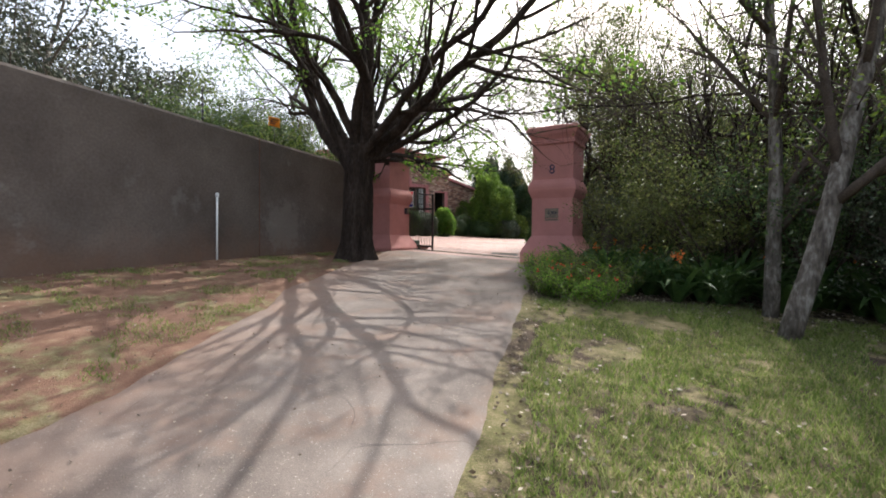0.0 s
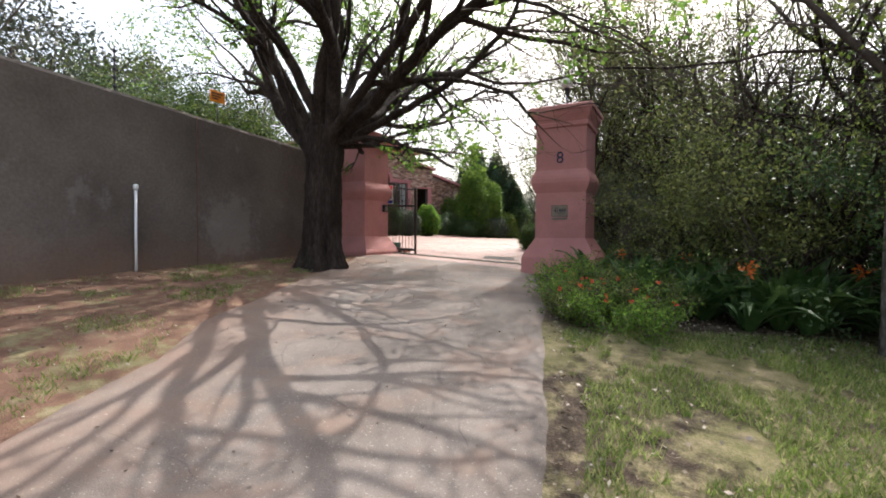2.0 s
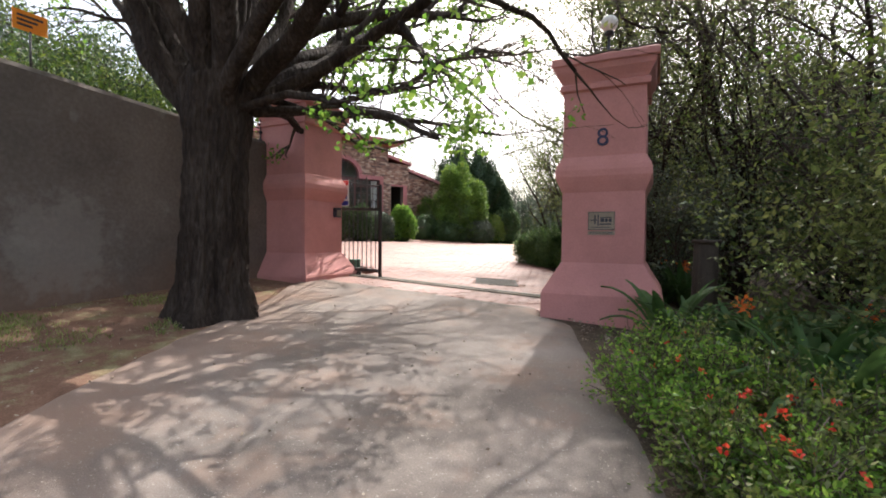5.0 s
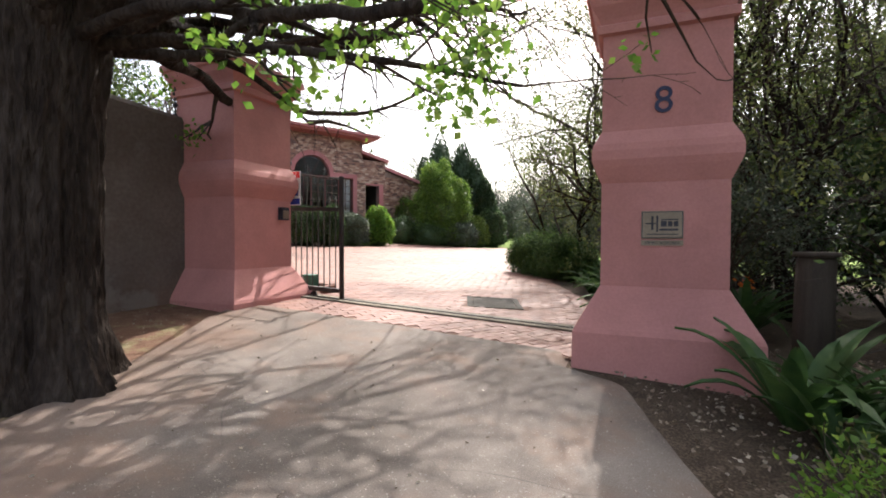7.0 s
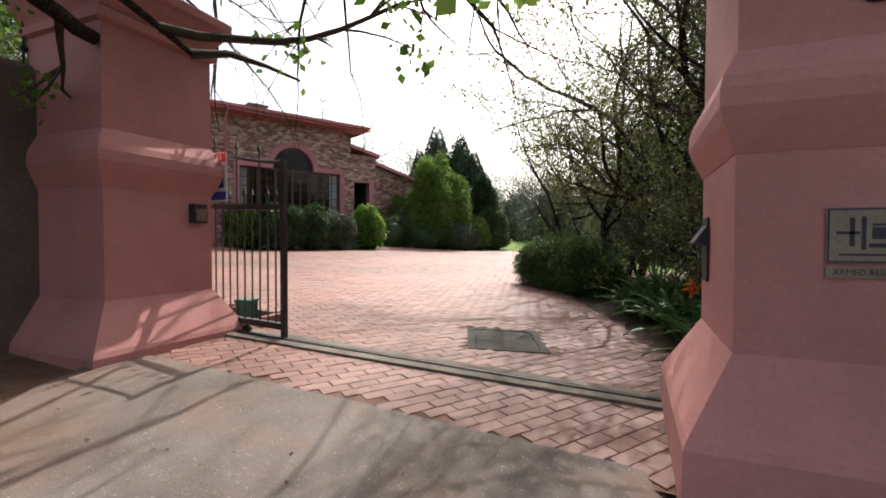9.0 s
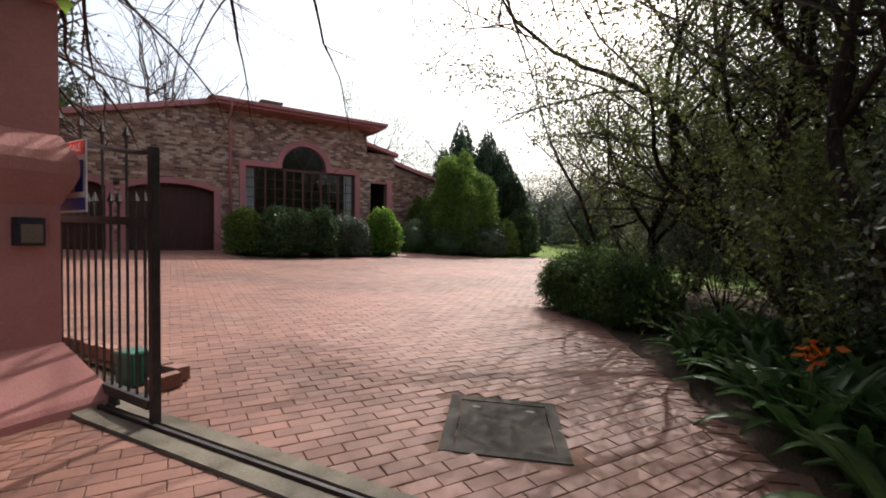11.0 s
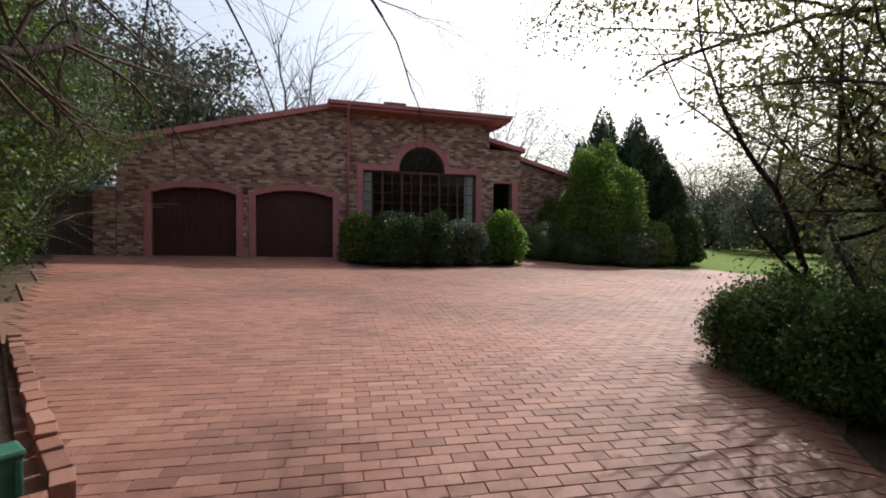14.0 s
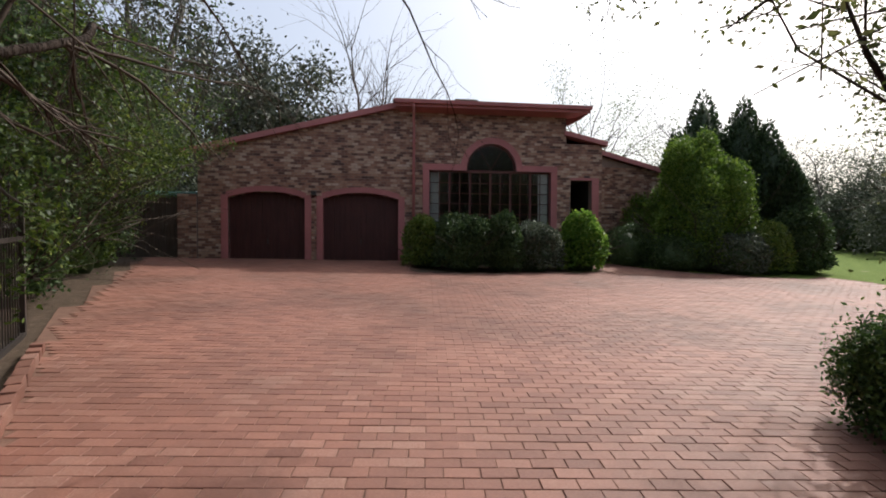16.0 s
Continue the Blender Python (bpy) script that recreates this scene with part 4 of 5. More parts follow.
box_part("porch_lintel", (5.27, -0.03, 4.78), (6.0, 0.0, 4.86), PINK_TRIM, house)

# side gate and pier left of the garages
sp = thing("brick_pier", (HX, HY, 0), "low mottled brick pier beside the garage", "pier", rz=HA)
box_part("pier_core", (-7.11, -0.03, 1.5), (-6.57, 0.35, 4.10), MORTAR, sp)
pv2, pf2 = [], []
for k in range(33):
    z = 1.5 + k * COURSE
    for c0, c1 in (((-7.12, -6.92), (-6.91, -6.71), (-6.70, -6.57)) if k % 2 else ((-7.12, -7.01), (-7.0, -6.8), (-6.79, -6.57))):
        add_box(pv2, pf2, (c0, -0.03 - random.uniform(0.006, 0.016), z), (c1 - 0.008, -0.028, z + COURSE - 0.01))
put("pier_brickwork", pv2, pf2, WALL_BRICK, sp)["kind"] = "stuff"
sf = thing("side_gate", (HX, HY, 0), "dark weathered boarded side gate", "gate", rz=HA)
for k in range(17):
    s0 = -7.14 - (k + 1) * 0.115
    box_part("board", (s0, 0.10, 2.2), (s0 + 0.105, 0.125, 4.02 + 0.03 * math.sin(k * 2.1)), FENCE_WOOD, sf)
for z in (2.5, 3.75):
    box_part("rail", (-9.1, 0.125, z), (-7.13, 0.165, z + 0.09), FENCE_WOOD, sf)
cr = thing("lean_to_roof", (HX, HY, 0), "green corrugated sheets stacked above the side gate", "roofing", rz=HA)
for k in range(3):
    v, f = [], []
    for i in range(31):
        s = -9.4 + 2.75 * i / 30
        v += [(s, 0.2 + 0.3 * k, 4.12 + 0.06 * k + 0.02 * math.sin(i * 1.5)), (s, 1.9 + 0.3 * k, 4.30 + 0.06 * k + 0.02 * math.sin(i * 1.5)),
              (s, 0.2 + 0.3 * k, 4.10 + 0.06 * k + 0.02 * math.sin(i * 1.5)), (s, 1.9 + 0.3 * k, 4.28 + 0.06 * k + 0.02 * math.sin(i * 1.5))]
    f = [q for i in range(30) for q in ((4 * i, 4 * i + 4, 4 * i + 5, 4 * i + 1), (4 * i, 4 * i + 2, 4 * i + 6, 4 * i + 4))]
    put("sheet", v, f, GREEN_BOX, cr)
# ---- vegetation ----
def leaf_quads(rng, p, size, flat=0.0, along=None, aspect=0.45):
    """One folded-open leaf per point: base, side, tip, side."""
    n = len(p)
    d = rng.normal(size=(n, 3))
    if along is not None:
        d = d * 0.8 + along
    d[:, 2] = d[:, 2] * (1 - flat) - 0.15
    d /= np.linalg.norm(d, axis=1, keepdims=True) + 1e-9
    w = np.cross(d, rng.normal(size=(n, 3)))
    w /= np.linalg.norm(w, axis=1, keepdims=True) + 1e-9
    L = size * rng.uniform(0.6, 1.35, size=(n, 1))
    a = p
    c = p + d * L
    m = p + d * L * 0.45
    return np.stack([a, m + w * L * aspect * 0.5, c, m - w * L * aspect * 0.5], axis=1)


def limb(rng, start, direction, length, r0, level, spec, tubes, tips):
    """Grows one limb as a bent polyline and its side shoots."""
    n = max(3, int(length / spec["seg"]))
    p, d = np.array(start, float), np.array(direction, float)
    d /= np.linalg.norm(d)
    pts, radii = [p.copy()], [r0]
    r1 = r0 * spec["taper"]
    step = length / n
    for i in range(n):
        d = d + rng.normal(size=3) * spec["wander"] + np.array([0, 0, spec["lift"][min(level, len(spec["lift"]) - 1)]])
        d /= np.linalg.norm(d)
        p = p + d * step
        pts.append(p.copy())
        radii.append(r0 + (r1 - r0) * (i + 1) / n)
    tubes.append((level, pts, radii))
    if level >= spec["levels"]:
        tips.extend((q, d.copy()) for q in pts[1:])
        return
    kids = spec["kids"][min(level, len(spec["kids"]) - 1)]
    for k in range(kids):
        f = rng.uniform(0.25, 1.0) if k else 1.0
        i = min(n, max(1, int(round(f * n))))
        t = pts[i] - pts[i - 1]
        t = t / (np.linalg.norm(t) + 1e-9)
        side = np.cross(t, rng.normal(size=3))
        side /= np.linalg.norm(side) + 1e-9
        ang = rng.uniform(0.35, 1.0) if k else rng.uniform(0.1, 0.4)
        nd = t * math.cos(ang) + side * math.sin(ang)
        limb(rng, pts[i], nd, length * rng.uniform(0.45, 0.8) * spec["shrink"], radii[i] * (0.62 if k else 0.9), level + 1, spec, tubes, tips)


def spot(q):
    return (round(float(q[0]), 3), round(float(q[1]), 3), round(float(q[2]), 3))


def attached(tubes, blocked, roots=()):
    """Cuts limbs where they would enter the clear space and drops all that hung from the cut parts."""
    out, seen = [], {spot(q) for q in roots}
    for level, pts, radii in tubes:
        if seen and spot(pts[0]) not in seen and level > 0:
            continue
        bad = blocked(level, pts)
        n = int(np.argmax(bad)) if bad.any() else len(pts)
        if n < 2:
            continue
        cut = [r * (1 - 0.8 * k / n) for k, r in enumerate(radii[:n])] if n < len(pts) else radii
        out.append((level, pts[:n], cut))
        seen.update(spot(q) for q in pts[:n])
    return out, seen


def tubes_mesh(name, tubes, mat, parent, pick, sides, coarse=3):
    v, f = [], []
    for level, pts, radii in tubes:
        if pick(level):
            if level >= coarse and len(pts) > 3:
                k = len(pts) // 2
                pts, radii = [pts[0], pts[k], pts[-1]], [radii[0], radii[k], radii[-1]]
            tube_geo(v, f, pts, [max(r, 0.0025) for r in radii], sides if level < 2 else 3, cap=level < 2)
    if not v:
        return None
    ob = put(name, v, f, mat, parent, smooth=True)
    if name == "twig_mass":
        tagged(ob, kind="stuff")
    return ob


EDGE_Y = (-5, 0, 8, 10, 11, 12.9, 13.4, 17.4, 18.5, 19.6, 25, 31)
EDGE_X = (2.0, 0.9, -2.8, -2.6, -2.1, -2.2, -3.1, -5.0, -6.1, -5.6, -4.6, -5.0)


def open_space(p, slack=0.0):
    """True where a growth at p would hang into the drive or the court below head-clear height."""
    e = np.interp(p[:, 1], EDGE_Y, EDGE_X) + slack
    free = np.where(p[:, 1] < 14.5, 4.9, 3.7)
    left = p[:, 0] > -9.0
    west = (~left) & (p[:, 0] > -21) & (p[:, 1] < 20) & (p[:, 1] > 13.2 + 0.13 * np.maximum(0, -12.5 - p[:, 0]) + np.clip((p[:, 2] - 3.5) * 1.3, 0, 2.8) * (p[:, 0] < -12.0))
    if west.any():
        return west | ((((p[:, 0] < e) & (p[:, 2] < free)) | (p[:, 0] < e - 1.6 - 0.75 * np.clip(p[:, 2] - 4.1, 0, 3))) & left)
    return (((p[:, 0] < e) & (p[:, 2] < free)) | (p[:, 0] < e - 1.6 - 0.75 * np.clip(p[:, 2] - 4.1, 0, 3))) & left


SPEC_SCRUB = dict(seg=0.35, wander=0.16, lift=[0.05, 0.02, 0.0, -0.02], levels=3, kids=[6, 5, 4], shrink=0.85, taper=0.5)


def scrub_tree(name, loc, seed, height, stems, mat, leaf=0.05, per_tip=5, bark=None, label="", spread=0.5, r0=0.05, cat="tree", group="", lean=(0, 0), keep=1.0, spec=SPEC_SCRUB, aspect=0.5, cloud=0.09, twig_level=3):
    rng = np.random.default_rng(seed)
    t = thing(name, (loc[0], loc[1], land(loc[0], loc[1]) - 0.03), label, cat, group)
    tubes, tips = [], []
    for k in range(stems):
        w = rng.uniform(0, 2 * math.pi)
        s = spread * rng.uniform(0.3, 1.0)
        d = (math.cos(w) * s + lean[0], math.sin(w) * s + lean[1], 1)
        limb(rng, (0.12 * math.cos(w), 0.12 * math.sin(w), 0), d, height * rng.uniform(0.5, 0.72), r0 * rng.uniform(0.7, 1.2), 0, spec, tubes, tips)
    base = np.array([loc[0], loc[1], land(loc[0], loc[1])])
    tubes, seen = attached(tubes, lambda level, pts: open_space(np.array(pts) + base))
    tips = [tp for tp in tips if spot(tp[0]) in seen] or tips[:3]
    tubes_mesh("trunk", tubes, bark or TWIG, t, lambda l: l <= 1, 6)
    tubes_mesh("twig_mass", tubes, TWIG, t, lambda l: 1 < l <= twig_level, 4, coarse=2)
    pts = np.array([q for q, _ in tips])
    if height > 3:
        pts = pts[[noise.noise(Vector(q) * 0.95 + Vector((seed, 0, 0))) > -0.16 for q in pts]]
    if keep < 1:
        pts = pts[rng.random(len(pts)) < keep]
    pts = np.repeat(pts, per_tip, axis=0) + rng.normal(size=(len(pts) * per_tip, 3)) * cloud
    pts = pts[(pts[:, 2] > 0.05) & ~open_space(pts + base, -0.12)]
    quads("crown", leaf_quads(rng, pts, leaf, aspect=aspect), mat, t)
    return t


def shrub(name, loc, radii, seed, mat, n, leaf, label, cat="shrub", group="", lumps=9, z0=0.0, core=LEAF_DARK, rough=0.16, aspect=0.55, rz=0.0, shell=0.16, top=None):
    """A clipped or rounded shrub: twiggy core with many leaves over a lumpy shape."""
    rng = np.random.default_rng(seed)
    t = thing(name, (loc[0], loc[1], land(loc[0], loc[1]) + z0), label, cat, group, rz=rz)
    rx, ry, rzz = radii
    d = rng.normal(size=(n, 3))
    d /= np.linalg.norm(d, axis=1, keepdims=True)
    d[:, 2] = np.where(d[:, 2] < -0.35, -d[:, 2], d[:, 2])
    centres = rng.normal(size=(lumps, 3))
    centres /= np.linalg.norm(centres, axis=1, keepdims=True)
    bulge = np.exp(-((d[:, None, :] - centres[None]) ** 2).sum(2) * lumps / 3.5).max(1)
    r = (1 - rough) + rough * bulge + rng.normal(size=n) * 0.03
    r = r * (1 - shell * rng.random(n) ** 2)
    if top is not None:
        taper = np.clip((d[:, 2] + 0.35) / 1.35, 0, 1)
        w = 1 - (1 - top) * taper
    else:
        w = 1
    p = np.stack([d[:, 0] * rx * r * w, d[:, 1] * ry * r * w, (d[:, 2] * r * 0.74 + 0.30) * rzz], axis=1)
    up = p[:, 2] > 0.0
    quads("foliage", leaf_quads(rng, p[up], leaf, along=d[up] * 0.3, aspect=aspect), mat, t)
    tubes, tips = [], []
    for k in range(7):
        w2 = rng.uniform(0, 2 * math.pi)
        limb(rng, (0.1 * math.cos(w2), 0.1 * math.sin(w2), -0.05), (math.cos(w2) * 0.8, math.sin(w2) * 0.8, 1), rzz * 0.6, 0.02, 1, dict(SPEC_SCRUB, levels=2, kids=[4, 4, 3]), tubes, tips)
    tubes_mesh("twig_mass", tubes, TWIG, t, lambda l: True, 4)
    # Solid dark core closes the gaps; inner shade is put into its colour.
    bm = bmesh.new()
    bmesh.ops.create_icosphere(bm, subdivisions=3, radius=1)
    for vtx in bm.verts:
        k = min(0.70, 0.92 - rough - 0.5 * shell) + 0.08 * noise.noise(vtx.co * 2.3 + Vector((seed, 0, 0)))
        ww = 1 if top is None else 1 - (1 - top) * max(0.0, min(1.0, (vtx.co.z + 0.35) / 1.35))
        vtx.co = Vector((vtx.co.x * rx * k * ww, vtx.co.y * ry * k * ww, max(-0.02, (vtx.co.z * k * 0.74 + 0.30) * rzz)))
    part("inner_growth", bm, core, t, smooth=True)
    return t


# big street tree
rng = np.random.default_rng(21)
TX, TY = -6.88, 8.88
tree = thing("street_tree", (TX, TY, land(TX, TY)), "large spreading street tree with dark furrowed bark and sparse fresh leaves", "tree")
tv, tf = [], []
SEG = 120
prof = [(-0.15, 0.50), (0.0, 0.43), (0.12, 0.39), (0.35, 0.355), (0.8, 0.335), (1.4, 0.325), (1.9, 0.33), (2.3, 0.36), (2.6, 0.37), (2.85, 0.26)]
RINGS = 120
for i in range(RINGS + 1):
    z = prof[0][0] + (prof[-1][0] - prof[0][0]) * i / RINGS
    r = float(np.interp(z, [a for a, _ in prof], [b for _, b in prof]))
    for k in range(SEG):
        w = 2 * math.pi * k / SEG
        cx, cy = math.cos(w), math.sin(w)
        flare = max(0, 0.5 - z) * 0.28 * (0.5 + 0.5 * math.sin(5 * w + 1.0))
        ridge = abs(noise.noise((cx * 5.5 + 0.5 * noise.noise((cx * 2, cy * 2, z)), cy * 5.5, z * 0.9)))
        plate = abs(noise.noise((cx * 8.0 + 0.35 * noise.noise((cx * 3, cy * 3, z * 3.1)), cy * 8.0, z * 2.2)))
        rr = r + flare + 0.04 * noise.noise((cx * 2.4, cy * 2.4, z * 0.8)) + 0.055 * ridge + 0.075 * min(plate, 0.35) - 0.03 + 0.016 * noise.noise((cx * 16, cy * 16, z * 7))
        tv.append((rr * cx + 0.04 * z, rr * cy, z))
for i in range(RINGS):
    for k in range(SEG):
        tf.append((i * SEG + k, i * SEG + (k + 1) % SEG, (i + 1) * SEG + (k + 1) % SEG, (i + 1) * SEG + k))
tf.append(tuple(RINGS * SEG + k for k in range(SEG)))
put("trunk", tv, tf, BARK, tree, smooth=True)
SPEC_BIG = dict(seg=0.24, wander=0.115, lift=[0.0, -0.005, -0.01, -0.015, -0.015], levels=4, kids=[7, 5, 4, 2], shrink=0.74, taper=0.40)
tubes, tips = [], []
BOUGHS = [  # direction, length, radius, start height
    ((-0.80, -0.20, 0.95), 5.2, 0.15, 2.3), ((-0.40, -0.30, 1.20), 5.6, 0.15, 2.45), ((0.05, -0.15, 1.4), 5.8, 0.14, 2.6), ((-0.15, 0.35, 1.3), 5.4, 0.12, 2.6), ((0.25, -0.35, 1.3), 5.6, 0.11, 2.6),
    ((0.50, -0.20, 1.10), 5.6, 0.15, 2.4), ((0.95, 0.10, 0.34), 3.3, 0.05, 2.45), ((0.85, -0.45, 0.72), 5.8, 0.10, 2.5), ((0.80, 0.30, 0.85), 5.6, 0.13, 2.45),
    ((0.30, 0.75, 0.95), 5.6, 0.12, 2.5), ((-0.95, -0.35, 0.70), 5.4, 0.085, 2.4), ((0.70, 0.70, 0.62), 4.2, 0.09, 2.45), ((-0.6, 0.6, 1.0), 4.8, 0.11, 2.5), ((-0.60, -0.55, 0.95), 5.4, 0.10, 2.5),
    ((-0.75, 0.40, 0.85), 5.4, 0.10, 2.5), ((0.05, 0.85, 0.95), 5.8, 0.10, 2.6), ((0.50, 0.75, 0.85), 5.6, 0.10, 2.55),
]
for d, l, r, z in BOUGHS:
    h = Vector((d[0], d[1], 0)).normalized() * 0.18
    limb(rng, (h.x + 0.1, h.y, z - 0.15), d, l, r, 0, SPEC_BIG, tubes, tips)
rng_low = np.random.default_rng(34)
limb(rng_low, (0.0, 0.18, 2.4), (-0.30, 0.70, 1.0), 5.6, 0.10, 0, SPEC_BIG, tubes, tips)
limb(rng_low, (0.2, 0.25, 2.35), (0.42, 0.88, 0.16), 3.3, 0.055, 1, dict(SPEC_BIG, wander=0.06, lift=[0, 0.01, -0.02, -0.03], kids=[5, 8, 4, 2], shrink=0.5), tubes, tips)
limb(rng_low, (0.2, 0.1, 2.3), (0.93, 0.30, 0.10), 3.1, 0.055, 1, dict(SPEC_BIG, seg=0.2, wander=0.06, lift=[0, -0.004, 0.0, -0.01, 0.0], kids=[5, 9, 5, 2], shrink=0.42, taper=0.22), tubes, tips)
for d, l in (((-0.14, 0.96, 0.22), 6.6), ((0.0, 0.97, 0.18), 6.9), ((0.16, 0.95, 0.20), 6.6), ((-0.30, 0.92, 0.27), 6.4), ((0.30, 0.92, 0.24), 6.4), ((0.07, 0.95, 0.28), 7.4)):
    limb(rng_low, (0.05, 0.25, 2.6), d, l, 0.07, 1, dict(SPEC_BIG, seg=0.2, lift=[0, 0.0, -0.045, -0.07, -0.05], kids=[5, 17, 7, 3], shrink=0.42, wander=0.13), tubes, tips)


def too_low(level, pts):
    """Where a shoot of the street tree would droop into head height."""
    p = np.array(pts)
    low = p[:, 2] < np.where(p[:, 1] > 3.2, 2.27, np.where((p[:, 0] > 0.4) & (p[:, 1] < 1.9), 1.95, 2.2))
    low[0] = False
    return low & (level > 0)


tubes = attached(tubes, too_low, [(0.2, 0.25, 2.35), (0.2, 0.1, 2.3), (0.05, 0.25, 2.6)])[0]
for level, pts, radii in tubes:
    if level <= 1:
        tube_part("limb" if level == 0 else "bough", pts, radii, BARK, tree, sides=10 if level == 0 else 7)
tubes_mesh("twig_mass", tubes, TWIG, tree, lambda l: l > 1, 4, coarse=5)
cl = []
for level, pts, radii in tubes:
    if level >= 3 and rng.random() < 0.42:
        q = pts[-1]
        rad = math.hypot(q[0], q[1])
        if (q[1] < 2.9 and (rad < 3.3 or rng.random() < 0.16)) or (q[2] > 4.6 and rad < 5.2):
            cl.append(np.repeat(np.array(pts[1:]), 6, axis=0))
cl = np.concatenate(cl)
quads("leaves", leaf_quads(rng, cl + rng.normal(size=cl.shape) * 0.08, 0.07, aspect=0.7), LEAF_FRESH, tree, "fresh green leaves")

# leaning grey trunks by the lawn
for i, (x, y, d, L, r) in enumerate(((1.16, 8.25, (0.03, 0.02, 1), 5.2, 0.105), (1.22, 7.15, (0.25, 0.13, 1), 5.5, 0.125), (2.6, 8.8, (0.22, 0.10, 1), 5.5, 0.09))):
    rg = np.random.default_rng(50 + i)
    t = thing("slender_tree", (x, y, land(x, y) - 0.03), "slender grey-barked tree with lichen at the lawn edge", "tree", "grey-barked trees")
    tb, tp = [], []
    limb(rg, (0, 0, -0.05), d, L, r, 0, dict(SPEC_SCRUB, seg=0.4, wander=0.025, levels=3, kids=[8, 5, 3], shrink=0.6, lift=[0.0, 0.03, 0.0, 0.0], taper=0.5), tb, tp)
    tubes_mesh("trunk", tb, BARK_GREY, t, lambda l: l == 0, 12)
    tubes_mesh("twig_mass", tb, TWIG, t, lambda l: l > 0, 5)
    pts = np.repeat(np.array([q for q, _ in tp]), 3, axis=0)
    quads("crown", leaf_quads(rg, pts + rg.normal(size=pts.shape) * 0.09, 0.075), LEAF_YELLOW, t)

wp = thing("gate_post", (-1.70, 11.9, land(-1.7, 11.9)), "weathered dark wooden fence post beside the pillar", "post")
tube_part("post", [(0, 0, -0.1), (0, 0, 0.6), (0.01, 0, 1.06), (0.01, 0, 1.1)], [0.15, 0.145, 0.14, 0.12], FENCE_WOOD, wp, sides=14)
tube_part("cap_plate", [(0.01, 0, 1.09), (0.01, 0, 1.13)], [0.17, 0.165], FENCE_WOOD, wp, sides=14)
dt = scrub_tree("dark_tree", (2.0, 9.9), 95, 7.0, 1, LEAF_SCRUB, leaf=0.06, per_tip=3, bark=BARK, label="tall dark-trunked tree inside the thicket", r0=0.19, spread=0.1, keep=0.7, cloud=0.12)
# scrubby thicket beside the drive and the court
THICKET = [
    (0.75, 10.0, 5.0, 5, LEAF_YELLOW, 0.4), (2.4, 10.4, 8.0, 5, LEAF_YELLOW, 0.6), (4.2, 9.6, 8.0, 5, LEAF_YELLOW, 0.7), (-0.1, 12.6, 5.6, 5, LEAF_SCRUB, 0.35),
    (1.3, 12.8, 7.0, 5, LEAF_YELLOW, 0.45), (3.4, 13.0, 8.5, 5, LEAF_SCRUB, 0.45), (-0.9, 15.4, 8.5, 7, LEAF_SCRUB, 1.0), (0.8, 16.4, 9.0, 6, LEAF_SCRUB, 1.0),
    (-2.2, 18.9, 8.5, 7, LEAF_SCRUB, 1.0), (-0.2, 20.2, 8.5, 5, LEAF_SCRUB, 1.0), (-3.6, 23.6, 5.6, 6, LEAF_YELLOW, 0.9), (-1.6, 25.4, 7.0, 5, LEAF_SCRUB, 0.9),
    (6.2, 11.0, 8.5, 5, LEAF_SCRUB, 0.7), (5.5, 8.0, 7.5, 5, LEAF_SCRUB, 0.7),
]
for i, (x, y, h, st, mat, keep) in enumerate(THICKET):
    scrub_tree("thicket_tree", (x, y), 100 + i, h, st, mat, leaf=0.055, per_tip=17 if y > 13.5 else 7, bark=BARK, label="tangled many-stemmed scrub tree with small olive leaves", group="thicket trees", r0=0.055, keep=keep, spread=0.45, cloud=0.12)
UNDER = [(0.6, 10.0), (1.8, 9.9), (3.2, 10.2), (0.6, 11.2), (2.2, 11.6), (-1.9, 14.8), (-2.2, 16.6), (-1.0, 17.6), (-3.2, 20.6), (-4.4, 22.2), (4.8, 9.0), (3.6, 8.0), (-1.6, 19.5), (5.2, 10.6)]
for i, (x, y) in enumerate(UNDER):
    scrub_tree("undergrowth_bush", (x, y), 300 + i, 2.6, 7, (LEAF_SCRUB, LEAF_DARK, LEAF_GREY)[i % 3], leaf=0.055, per_tip=6, twig_level=2, label="dense dark undergrowth bush in the thicket", cat="bush", group="undergrowth", r0=0.022, spread=1.0, cloud=0.10)

# deep leafy growth closing the thicket behind
for i, (x, y, r, h) in enumerate(((3.2, 14.6, 2.0, 4.6), (6.2, 13.4, 2.2, 5.4), (8.4, 10.6, 2.3, 5.4), (8.8, 7.2, 2.2, 5.0), (1.1, 15.4, 1.6, 4.2), (1.4, 18.4, 2.2, 6.6), (0.8, 21.8, 2.2, 6.0), (-0.4, 24.4, 1.9, 4.6), (4.8, 17.0, 2.4, 6.5), (7.6, 4.4, 2.0, 4.4))):
    shrub("thicket_bush", (x, y), (r, r, h), 340 + i, (LEAF_DARK, LEAF_SCRUB)[i % 2], 11000, 0.11, "deep leafy bush at the back of the thicket", cat="bush", group="thicket bushes", rough=0.42, lumps=18, shell=0.4)

# bush at the edge of the court
for i, (x, y, h) in enumerate(((-5.45, 18.75, 0.84), (-4.75, 18.2, 0.8), (-5.0, 19.4, 0.9))):
    scrub_tree("court_bush", (x, y), 411 + i, h, 22, LEAF_CREST, leaf=0.045, per_tip=11, twig_level=2, label="rounded green bush spilling over the paving edge", cat="bush", group="court bushes", r0=0.018, spread=1.2, cloud=0.08)
# arching tree over the court
ARCH = dict(SPEC_SCRUB, seg=0.25, wander=0.17, kids=[7, 6, 4])
